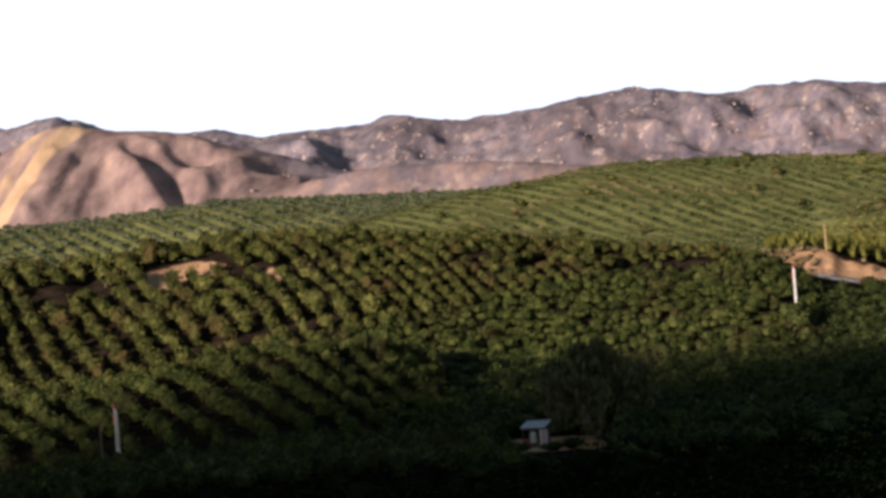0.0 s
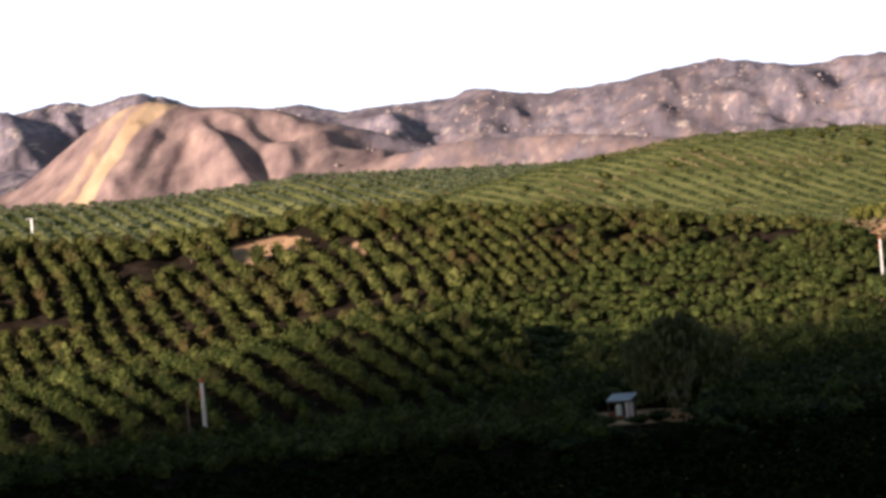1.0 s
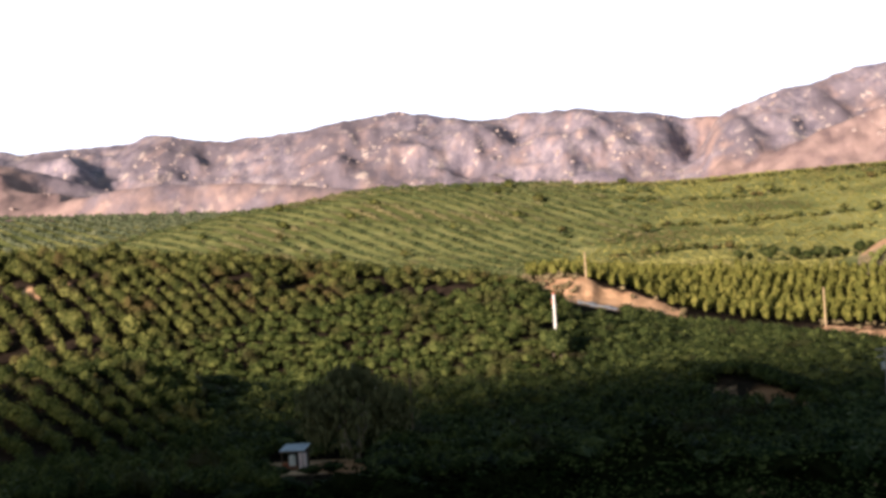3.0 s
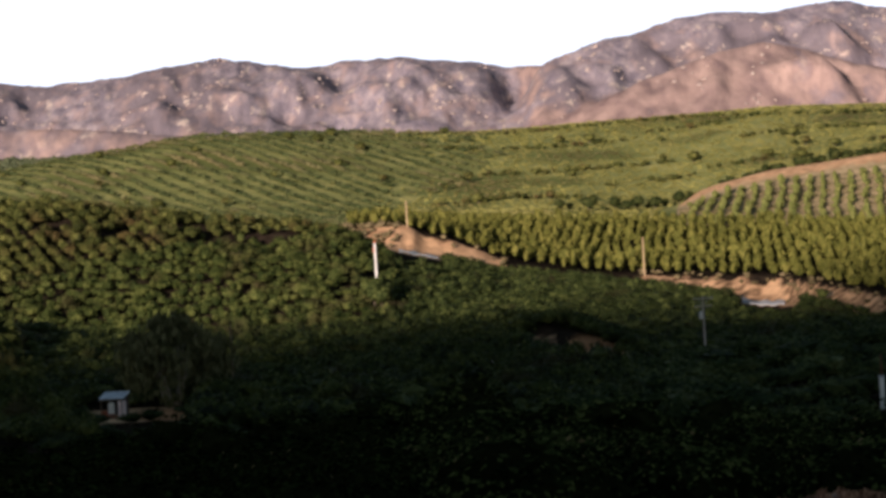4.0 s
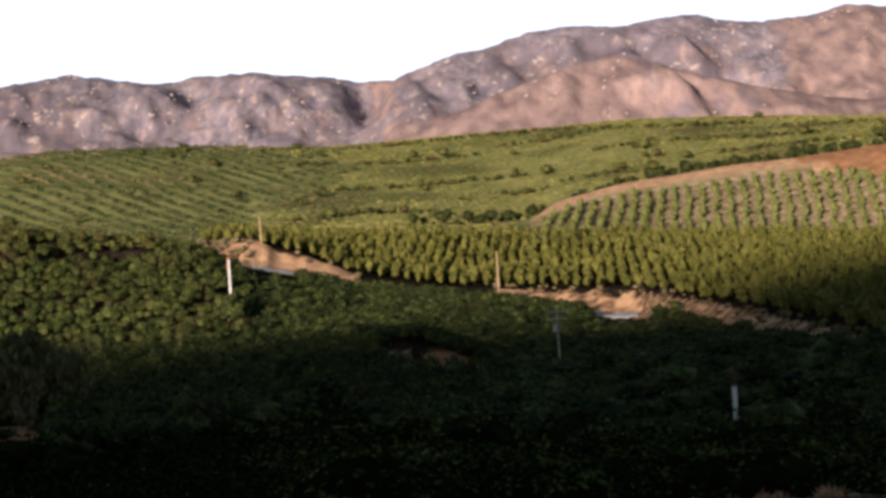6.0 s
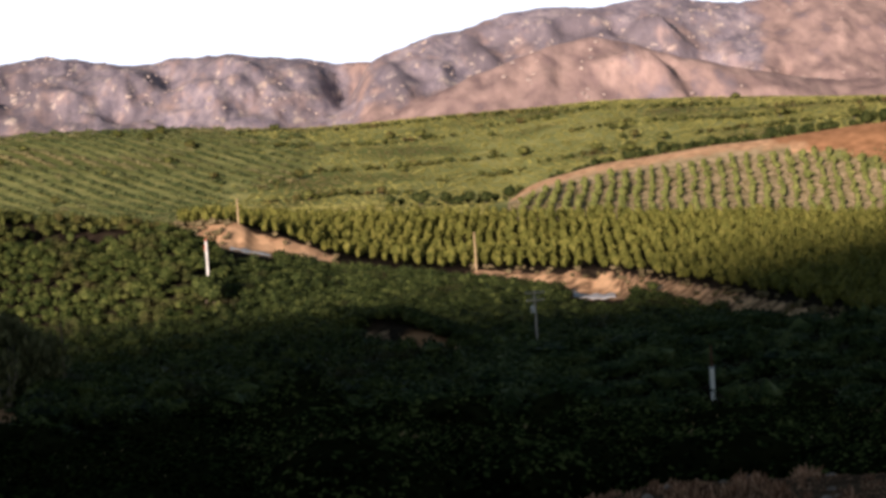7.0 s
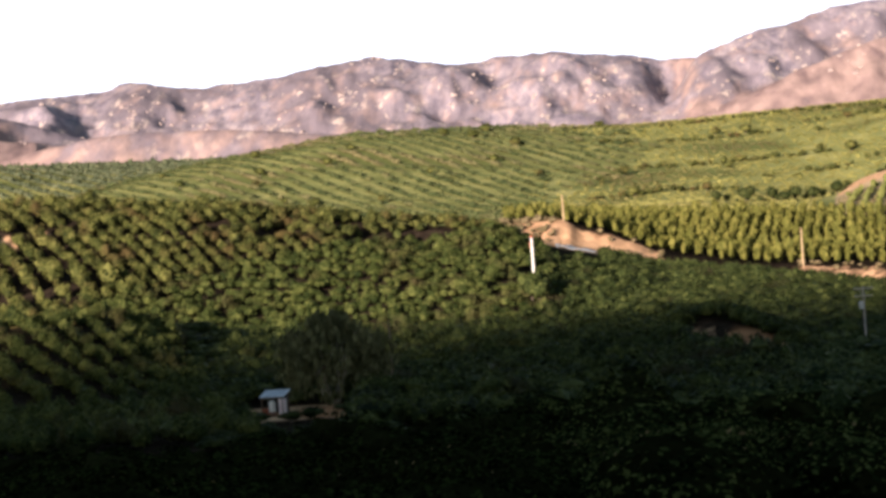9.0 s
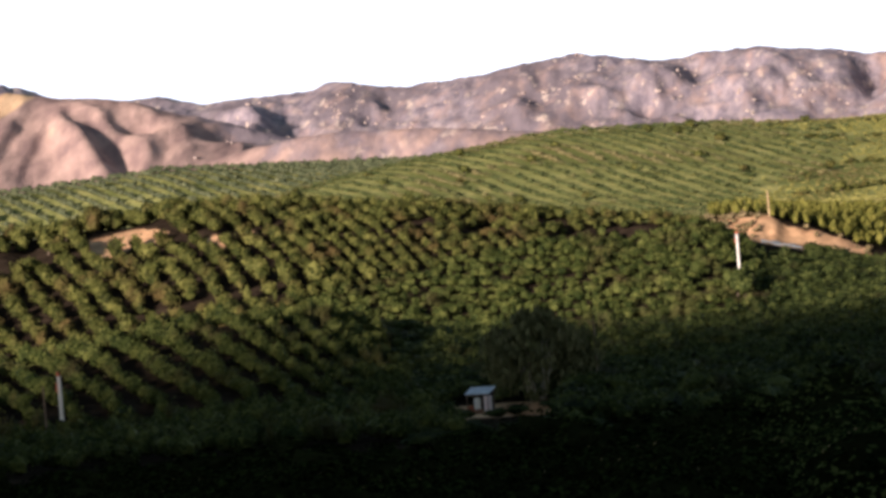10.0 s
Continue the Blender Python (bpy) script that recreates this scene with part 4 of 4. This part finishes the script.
        t1 = np.stack([rng.normal(size=n) * 0.10, rng.normal(size=n) * 0.10, -rng.uniform(0.25, 0.6, n)], -1)
        t2 = np.stack([rng.normal(size=n), rng.normal(size=n), rng.normal(size=n) * 0.2], -1) * 0.14
        q = np.stack([c - t1, c - t2, c + t1, c + t2], 1).reshape(-1, 3)
        k = np.arange(n)[:, None] * 4 + at_v
        vs.append(q)
        fs.append(np.concatenate([k + [0, 1, 2], k + [0, 2, 3]]))
        at_v += 4 * n
    part("crown", tri_mesh("crown", np.concatenate(vs), np.concatenate(fs), [LEAF_WEEPING]), base, "drooping grey-green sprays")
    return tagged(base, "large weeping tree with pale forked stems in shade", "tree")


PALE_BARK = surface("pale_bark", [(0.36, 0.30, 0.23), (0.48, 0.41, 0.32), (0.56, 0.49, 0.40)], 2.0, bump=0.03, bump_scale=9.0)
LEAF_WEEPING = surface("weeping_leaf", [(0.07, 0.072, 0.032), (0.125, 0.122, 0.054), (0.19, 0.182, 0.086)], 0.8, gloss=0.06, rough=0.6, per_piece=0.3, through_light=0.2)
weeper = weeping_tree()
x, y, z = at(2.95, 345)
weeper.matrix_basis = pose(x, y, z, 0, 0, 20)
weeper.scale = (1.35, 1.2, 1.3)

# ---- shelter, masts and poles ----

ROOF_METAL = surface("pale_roof_sheet", [(0.42, 0.44, 0.50), (0.62, 0.65, 0.71), (0.80, 0.82, 0.86)], 1.5, rough=0.5, bump=0.01, bump_scale=6.0)
WHITE_PAINT = surface("weathered_white_paint", [(0.46, 0.44, 0.41), (0.60, 0.58, 0.55), (0.72, 0.70, 0.67)], 1.2, rough=0.6, bump=0.005, bump_scale=9.0)
BRIGHT_PAINT = surface("clean_white_paint", [(0.80, 0.76, 0.72), (0.89, 0.85, 0.81), (0.93, 0.90, 0.86)], 1.2, rough=0.5, bump=0.005, bump_scale=9.0)
PINK_PAINT = surface("pale_pink_paint", [(0.80, 0.60, 0.60), (0.90, 0.71, 0.71), (0.93, 0.78, 0.77)], 1.2, rough=0.6, bump=0.005, bump_scale=9.0)
POST_WOOD = surface("weathered_brown_wood", [(0.10, 0.065, 0.045), (0.17, 0.115, 0.08), (0.25, 0.18, 0.13)], 2.5, rough=0.85, bump=0.01, bump_scale=14.0)
GREY_WOOD = surface("silvered_wood", [(0.30, 0.25, 0.225), (0.42, 0.36, 0.33), (0.54, 0.48, 0.45)], 2.0, rough=0.85)
# lighter, yellower pole wood, with the sunlit look put into its colour
LIT_WOOD = surface("sunlit_tone_wood", [(0.32, 0.22, 0.13), (0.44, 0.32, 0.19), (0.55, 0.42, 0.27)], 2.0, rough=0.85)
RUST = surface("rust_red_metal", [(0.20, 0.055, 0.03), (0.32, 0.10, 0.055), (0.42, 0.16, 0.09)], 2.0, rough=0.8, bump=0.01, bump_scale=10.0)
DULL_RUST = surface("dull_brown_rust", [(0.07, 0.03, 0.02), (0.12, 0.05, 0.032), (0.17, 0.08, 0.05)], 2.0, rough=0.9, bump=0.01, bump_scale=10.0)
DARK_METAL = surface("dark_pump_metal", [(0.03, 0.03, 0.03), (0.06, 0.06, 0.06), (0.10, 0.09, 0.08)], 3.0, rough=0.6)
CONCRETE = surface("pale_concrete", [(0.40, 0.40, 0.42), (0.52, 0.52, 0.54), (0.62, 0.62, 0.63)], 0.8, rough=0.85, bump=0.02, bump_scale=3.0)
GREY_METAL = surface("galvanised_grey", [(0.28, 0.29, 0.31), (0.38, 0.39, 0.41), (0.48, 0.49, 0.50)], 2.0, rough=0.5)


def to_mesh(name, bm, material):
    me = bpy.data.meshes.new(name)
    bm.to_mesh(me)
    bm.free()
    me.materials.append(material)
    return me


def box_bm(sx, sy, sz, at_=(0, 0, 0), turn=(0, 0, 0), bevel=0.02, bm=None):
    bm = bm or bmesh.new()
    made = bmesh.ops.create_cube(bm, size=1.0)["verts"]
    bmesh.ops.transform(bm, matrix=pose(*at_, *turn) @ Matrix.Diagonal((sx, sy, sz, 1)), verts=made)
    if bevel:
        edges = list({e for v in made for e in v.link_edges})
        bmesh.ops.bevel(bm, geom=edges, offset=bevel, segments=1, affect="EDGES")
    return bm


def rod_bm(r0, r1, length, at_=(0, 0, 0), turn=(0, 0, 0), sides=12, bm=None):
    bm = bm or bmesh.new()
    made = bmesh.ops.create_cone(bm, cap_ends=True, segments=sides, radius1=r0, radius2=r1, depth=length)["verts"]
    bmesh.ops.transform(bm, matrix=pose(*at_, *turn) @ Matrix.Translation((0, 0, length / 2)), verts=made)
    return bm


def ribbed_sheet(width, depth, thick=0.03, ribs=18):
    """A corrugated sheet with thickness, its ribs running down its depth."""
    bm = bmesh.new()
    n = ribs * 4
    rows = []
    for j, y in enumerate((-depth / 2, depth / 2)):
        for dz in (0, -thick):
            rows.append([bm.verts.new((-width / 2 + width * k / n, y, 0.04 * math.sin(k * math.pi / 2) + dz)) for k in range(n + 1)])
    t0, b0, t1, b1 = rows
    for k in range(n):
        bm.faces.new((t0[k], t0[k + 1], t1[k + 1], t1[k]))
        bm.faces.new((b0[k], b1[k], b1[k + 1], b0[k + 1]))
        bm.faces.new((t0[k], b0[k], b0[k + 1], t0[k + 1]))
        bm.faces.new((t1[k], t1[k + 1], b1[k + 1], b1[k]))
    for k in (0, n):
        bm.faces.new((t0[k], t1[k], b1[k], b0[k]))
    bmesh.ops.recalc_face_normals(bm, faces=bm.faces)
    return bm


def pump_shelter():
    base = new("pump_shelter")
    roof = part("roof", to_mesh("roof", ribbed_sheet(3.7, 3.0), ROOF_METAL), base, "pale blue-grey corrugated roof sheet")
    roof.matrix_basis = pose(0, 0, 2.75, 14, 0, 0)
    for dx in (-1.5, 1.5):
        for dy, h in ((-1.35, 2.32), (1.35, 2.98)):
            part("post", to_mesh("post", box_bm(0.14, 0.14, h + 0.3, (dx, dy, h / 2 - 0.15)), POST_WOOD), base)
    for dy, h in ((-1.35, 2.38), (1.35, 3.04)):
        part("beam", to_mesh("beam", box_bm(3.4, 0.10, 0.16, (0, dy, h - 0.14)), POST_WOOD), base)
    part("front_panel", to_mesh("front_panel", box_bm(0.5, 0.06, 2.1, (1.25, -1.45, 1.05)), PINK_PAINT), base, "pale pink front panel")
    part("side_panel", to_mesh("side_panel", box_bm(0.06, 1.5, 2.0, (1.62, -0.68, 1.05)), PINK_PAINT), base, "pale pink side panel")
    part("low_board", to_mesh("low_board", box_bm(0.9, 0.06, 0.9, (-0.98, -1.45, 0.45)), RUST), base, "rust-red low board")
    part("back_wall", to_mesh("back_wall", box_bm(2.9, 0.06, 2.3, (0, 1.25, 1.2)), DARK_METAL), base, "dark back wall")
    return tagged(base, "small open pump shelter with a pale corrugated roof", "shelter")


def water_tank():
    base = new("water_tank")
    bm = rod_bm(0.42, 0.42, 1.55, sides=28)
    bmesh.ops.create_cone(bm, cap_ends=True, segments=28, radius1=0.42, radius2=0.18, depth=0.25, matrix=Matrix.Translation((0, 0, 1.675)))
    part("body", to_mesh("body", bm, BRIGHT_PAINT), base)
    part("lid", to_mesh("lid", rod_bm(0.2, 0.18, 0.1, (0, 0, 1.78), sides=18), DARK_METAL), base, "dark round lid")
    return tagged(base, "white upright water tank under the shelter roof", "tank")


def crate():
    base = new("crate")
    part("body", to_mesh("body", box_bm(0.9, 0.8, 0.55, (0, 0, 0.28)), RUST), base)
    for k in range(3):
        part("slat", to_mesh("slat", box_bm(0.96, 0.03, 0.12, (0, -0.42, 0.1 + 0.18 * k), bevel=0.006), POST_WOOD), base)
    return tagged(base, "low reddish crate in front of the shelter", "crate")


sx, sy, sz = at(1.70, 331)
shelter = pump_shelter()
shelter.matrix_basis = pose(sx, sy, sz + 0.05, 0, 0, -22)
tank = water_tank()
tank.matrix_basis = shelter.matrix_basis @ pose(-0.15, -0.75, 0.0)
shelter.scale = (0.9, 0.9, 0.95)
box1 = crate()
bx, by, bz = at(1.64, 327.5)
box1.matrix_basis = pose(bx, by, bz, 0, 0, 12)


def white_mast(height, top, red):
    """A stout white mast with a rusty head, or a thinner rusty pole above it."""
    base = new("white_mast")
    part("shaft", to_mesh("shaft", rod_bm(0.30, 0.25, height + 3.5, (0, 0, -3.0), sides=16), WHITE_PAINT if red else BRIGHT_PAINT), base)
    part("collar", to_mesh("collar", rod_bm(0.33, 0.33, 0.18, (0, 0, height + 0.36), sides=16), GREY_METAL), base)
    if top > 0.1:
        part("top_pole", to_mesh("top_pole", rod_bm(0.13, 0.09, top, (0.03, 0, height + 0.5), sides=10), DULL_RUST), base, "thin rusty upper pole")
    if red:
        part("head", to_mesh("head", box_bm(0.55, 0.9, 0.55, (-0.05, 0, height + 0.80), bevel=0.08), RUST), base, "rust-red gear head")
        part("side_box", to_mesh("side_box", box_bm(0.28, 0.4, 1.3, (-0.36, 0, height - 0.9), bevel=0.04), RUST), base, "rust-red box on the shaft")
    return tagged(base, "stout white mast with a rusty head among grove trees", "mast")


def set_mast(az, r, el_top, top=0.0, red=True):
    x, y, z = at(az, r)
    head = EYE + r * math.tan(radians(el_top))
    ob = white_mast(head - z - 0.45, top, red)
    ob.matrix_basis = pose(x, y, z, 0, 0, -az)
    return tagged(ob, group="white masts in the groves")


set_mast(-7.31, 340, -3.36)
set_mast(7.49, 552, -1.50)
set_mast(18.22, 288, -4.91, 2.4, False)


def wood_pole(height, arms=0, gear=False, radius=0.15, wood=None):
    wood = wood or POST_WOOD
    base = new("wooden_pole")
    part("shaft", to_mesh("shaft", rod_bm(radius * 1.15, radius * 0.75, height + 0.8, (0, 0, -0.8), sides=12), wood), base)
    for k in range(arms):
        arm = part("crossarm", to_mesh("crossarm", box_bm(3.2 - 0.3 * k, 0.16, 0.20, (0, -0.18, height - 0.35 - 1.15 * k)), wood), base)
        for dx in (-1.3, -0.7, 0.7, 1.3):
            part("insulator", to_mesh("insulator", rod_bm(0.06, 0.04, 0.2, (dx * (1 - 0.1 * k), -0.18, height - 0.29 - 1.15 * k), sides=8), GREY_METAL), arm)
    if gear:
        can = part("transformer", to_mesh("transformer", rod_bm(0.34, 0.34, 1.0, (-0.42, -0.15, height - 3.4), sides=18), WHITE_PAINT), base, "pale transformer can")
        part("lid", to_mesh("lid", rod_bm(0.35, 0.2, 0.12, (-0.42, -0.15, height - 2.4), sides=18), GREY_METAL), can)
        part("bushing", to_mesh("bushing", rod_bm(0.06, 0.05, 0.28, (-0.42, -0.15, height - 2.29), sides=8), WHITE_PAINT), can)
        part("brace", to_mesh("brace", box_bm(0.06, 0.05, 1.4, (0.42, -0.16, height - 0.95), (0, 40, 0)), GREY_METAL), base)
        part("brace", to_mesh("brace", box_bm(0.06, 0.05, 1.4, (-0.42, -0.16, height - 0.95), (0, -40, 0)), GREY_METAL), base)
    return base


def set_pole(az, r, el_top, label, arms=0, gear=False, radius=0.15, turn=0, wood=None):
    x, y, z = at(az, r)
    ob = wood_pole(EYE + r * math.tan(radians(el_top)) - z, arms, gear, radius, wood)
    ob.matrix_basis = pose(x, y, z, 0, 0, turn - az)
    return tagged(ob, label, "utility pole", "wooden poles")


set_pole(-7.66, 330, -3.53, "slim brown wooden pole beside a white mast")
set_pole(4.27, 350, -3.02, "slim dark wooden pole behind the shelter")
set_pole(14.50, 402, -3.02, "wooden utility pole with two crossarms and a transformer", 2, True, 0.17, 15, GREY_WOOD)
set_pole(8.215, 689, -0.62, "sunlit pale wooden pole on the sandy bank", radius=0.2, wood=LIT_WOOD)
set_pole(13.28, 689, -1.68, "sunlit pale wooden pole at the foot of the field", radius=0.2, wood=LIT_WOOD)
far_pole = set_pole(-10.62, 1495, 0.49, "white far pole with a wide crossarm", 1, False, 0.4, 0, BRIGHT_PAINT)
far_pole.scale = (1.9, 2.4, 1.0)


def field_hut(w, d, h):
    base = new("field_hut")
    part("walls", to_mesh("walls", box_bm(w, d, h, (0, 0, h / 2 - 0.2), bevel=0.03), WHITE_PAINT), base)
    bm = bmesh.new()
    vs = [bm.verts.new(p) for p in ((-w * .55, -d * .55, h - .2), (w * .55, -d * .55, h - .2), (w * .55, d * .55, h - .2), (-w * .55, d * .55, h - .2), (-w * .55, 0, h + .7), (w * .55, 0, h + .7))]
    for f in ((0, 1, 5, 4), (2, 3, 4, 5), (0, 4, 3), (1, 2, 5), (3, 2, 1, 0)):
        bm.faces.new([vs[k] for k in f])
    part("roof", to_mesh("roof", bm, ROOF_METAL), base)
    part("door", to_mesh("door", box_bm(0.9, 0.06, 1.9, (0.2, -d / 2 - 0.01, 0.95)), POST_WOOD), base)
    return tagged(base, "small white hut far off among grove rows", "hut", "far huts")


for a, r in ((-9.30, 1492), (-9.16, 1496)):
    hut = field_hut(3.0, 2.6, 3.4)
    x, y, z = at(a, r)
    hut.matrix_basis = pose(x, y, z, 0, 0, 10)


def lined_pad(a0, a1, out0, out1, label):
    """A pale concrete apron at the foot of a bank, following the slope."""
    n, m = 16, 4
    bm = bmesh.new()
    rows = []
    for j in range(m + 1):
        row = []
        for k in range(n + 1):
            a = a0 + (a1 - a0) * k / n
            f = j / m
            wob = 1.2 * math.sin(5 * a) * (1 - abs(2 * f - 1))
            r = float(field_foot_r(np.array([a]))[0]) - out0 - (out1 - out0) * f + wob
            x, y, z = at(a, r)
            row.append(bm.verts.new((x, y, z + 0.25)))
        rows.append(row)
    top = [bm.faces.new((rows[j][k], rows[j + 1][k], rows[j + 1][k + 1], rows[j][k + 1])) for j in range(m) for k in range(n)]
    made = bmesh.ops.extrude_face_region(bm, geom=top)["geom"]
    bmesh.ops.translate(bm, vec=(0, 0, -0.5), verts=[v for v in made if isinstance(v, bmesh.types.BMVert)])
    bmesh.ops.recalc_face_normals(bm, faces=bm.faces)
    ob = new("concrete_apron", to_mesh("concrete_apron", bm, CONCRETE))
    return tagged(ob, label, "apron", "concrete aprons")


lined_pad(8.0, 8.85, 15, 25, "pale concrete apron below a sandy bank")
lined_pad(15.35, 16.25, 13, 25, "pale concrete apron below a sandy bank")

# ---- dry grass on the near brow ----

STRAW = surface("dry_straw", [(0.10, 0.045, 0.028), (0.29, 0.15, 0.085), (0.62, 0.37, 0.24)], 0.9, rough=0.8, per_piece=0.4, through_light=0.2)
STONE = surface("grey_fieldstone", [(0.19, 0.14, 0.115), (0.31, 0.235, 0.195), (0.45, 0.345, 0.29)], 4.0, rough=0.9, bump=0.03, bump_scale=8.0)


def straw():
    rng = np.random.RandomState(77)
    n = 90000
    az, r = rng.uniform(8.8, 24, n), rng.uniform(34, 68, n)
    clump = value_noise(az * 2.2, r * 0.22, 3) + 0.5 * value_noise(az * 6, r * 0.6, 4)
    ok = clump > -0.55
    az, r, clump = az[ok], r[ok], clump[ok]
    n = len(az)
    x, y = r * np.sin(np.radians(az)), r * np.cos(np.radians(az))
    c = np.stack([x, y, ground(x, y) - 0.05], -1)
    h = (0.06 + 0.22 * np.clip(clump + 0.1, 0, 1.3) ** 1.5) * rng.uniform(0.3, 1.35, n)
    lean = np.stack([rng.normal(size=n) * 0.22, rng.normal(size=n) * 0.22, np.ones(n)], -1) * h[:, None]
    w = rng.uniform(0, 2 * np.pi, n)
    side = np.stack([np.cos(w), np.sin(w), 0 * w], -1) * (0.006 + 0.012 * rng.rand(n))[:, None]
    plume = side * 1.8
    q = np.stack([c - side, c + side, c + lean * 0.75 + plume, c + lean * 0.75 - plume, c + lean], 1).reshape(-1, 3)
    k = np.arange(n)[:, None] * 5
    f = np.concatenate([k + [0, 1, 2], k + [0, 2, 3], k + [3, 2, 4]])
    tagged(new("dry_grass", tri_mesh("dry_grass", q, f, [STRAW])), "dry straw-coloured grass on the near brow", "grass", kind="stuff")


straw()


def stone(seed):
    rng = np.random.RandomState(seed)
    v, f = BALLS[2]
    v = v * (1 + 0.22 * np.sin(v @ rng.normal(size=(3, 3)) * 2.2).sum(1, keepdims=True) * 0.5) * [1, 0.8, 0.6]
    me = tri_mesh("fieldstone", v, f, [STONE])
    return tagged(new("fieldstone", me), "rough grey stone lying in dry grass", "stone", "stones in the grass")


rng = np.random.RandomState(5)
kinds = [stone(k) for k in range(3)]
for n in range(44):
    a, r = rng.uniform(12.5, 22.5), rng.uniform(46, 66)
    x, y, z = at(a, r)
    k = n % 3
    m = pose(x, y, z + 0.02, 0, 0, rng.uniform(0, 360))
    ob = kinds[k] if n < 3 else copy_thing(kinds[k], m)
    ob.matrix_basis = m
    sc = rng.uniform(0.07, 0.20)
    ob.scale = (sc, sc, sc)

# ---- rock outcrops on the mountains ----

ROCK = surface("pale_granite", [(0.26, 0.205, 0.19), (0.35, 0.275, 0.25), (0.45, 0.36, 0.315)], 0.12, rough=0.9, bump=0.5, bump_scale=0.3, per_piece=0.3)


def scatter(name, label, category, n, seed, size, flat, material, core, keep):
    rng = np.random.RandomState(seed)
    az, r = rng.uniform(-12.5, 23, n), np.sqrt(rng.uniform(2100 ** 2, 4300 ** 2, n))
    ok = keep(az, r, rng)
    az, r = az[ok], r[ok]
    n = len(az)
    x, y = r * np.sin(np.radians(az)), r * np.cos(np.radians(az))
    v, f = BALLS[core]
    s = size * rng.uniform(0.4, 1.0, n) ** 2 * 1.6
    shake = 1 + 0.3 * rng.normal(size=(n, len(v), 3))
    p = v[None] * shake * s[:, None, None] * [1, 1, flat] + np.stack([x, y, ground(x, y)], -1)[:, None]
    ff = (f[None] + (np.arange(n) * len(v))[:, None, None]).reshape(-1, 3)
    tagged(new(name, tri_mesh(name, p.reshape(-1, 3), ff, [material])), label, category, kind="stuff")


def rocky(az, r, rng):
    c = value_noise(az * 1.3, r / 90, 8) + 0.6 * value_noise(az * 4, r / 35, 9)
    return (c > 0.25) & ((az > -4) | (rng.rand(len(az)) < 0.15)) & (r > 2500)


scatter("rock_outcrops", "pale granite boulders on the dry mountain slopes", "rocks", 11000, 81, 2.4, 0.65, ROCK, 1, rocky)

# shrub lines along the contours of the smooth hillside, standing in for terrace shadows
rng = np.random.RandomState(91)
line_spots = []
for r0, a0, a1 in ((1075, 8.8, 12.4), (1120, 12.6, 17.0), (1165, 9.6, 14.2), (1205, 15.5, 20.5), (1240, 9.0, 13.0), (1275, 13.5, 19.0), (1310, 10.5, 15.5), (1150, 18.0, 23.0), (1255, 19.5, 23.5)):
    for a in np.arange(a0, a1, 0.11):
        if rng.rand() < 0.75:
            r = r0 + 7 * math.sin(1.3 * a + r0) + rng.uniform(-3, 3)
            line_spots.append(at(a + rng.uniform(-0.05, 0.05), r))
grove("terrace_shadow_lines", "thin lines of dark shrubs standing in for terrace shadows on the hillside", np.array(line_spots), FORMS_TINY, 3.4, 2.2, LEAF, 92)

# tall open trees, unseen, added along the ridge behind the viewpoint to soften its shadow's edge
ridge_spots = []
c, s_ = math.cos(radians(SUN_AZ + 180)), math.sin(radians(SUN_AZ + 180))
for p in np.arange(-330, 240, 15.0):
    for k in range(2):
        q = -265 + rng.uniform(-18, 18)
        pp = p + rng.uniform(-7, 7)
        x, y = c * pp + s_ * q, -s_ * pp + c * q
        ridge_spots.append((x, y, float(ground(np.array([x]), np.array([y]))[0])))
grove("shadow_edge_trees", "unseen open trees added on the ridge to soften its shadow's edge", np.array(ridge_spots), [crown_form(120 + k, 90, 0.22, core=1) for k in range(4)], 7.5, 10.0, LEAF_SHADED, 93)

# scrub on the sandy banks
bank_spots = []
for a0, a1, n in ((6.7, 8.0, 85), (8.9, 10.3, 14), (13.0, 22.0, 90)):
    for k in range(n):
        a = rng.uniform(a0, a1)
        r = float(field_foot_r(np.array([a]))[0]) - abs(rng.normal()) * 9 + 3
        bank_spots.append(at(a, r))
SCRUB = surface("brown_bank_scrub", [(0.09, 0.07, 0.035), (0.16, 0.125, 0.065), (0.24, 0.19, 0.11)], 0.5, gloss=0.06, rough=0.8, per_piece=0.35)
grove("bank_scrub", "low brown scrub on the sandy banks", np.array(bank_spots), FORMS_FAR, 1.9, 1.3, SCRUB, 94)

# low bushes before the shelter
bush_spots = [at(a, r) for a, r in ((0.65, 322), (0.95, 318), (1.30, 317), (2.05, 316), (2.45, 317), (0.4, 328), (3.15, 330))]
bush_kinds = [grove_tree("low_bush", "low green bush in the clearing by the shelter", "bush", 130 + k, 3.0, 1.5, 220, 0.13, LEAF_HEDGE) for k in range(3)]
bush_spots += [at(rng.uniform(0.2, 4.3), rng.uniform(266, 291)) for n in range(50)]
set_out(bush_kinds, bush_spots, "bushes by the shelter", 35, 0.7, 1.15)
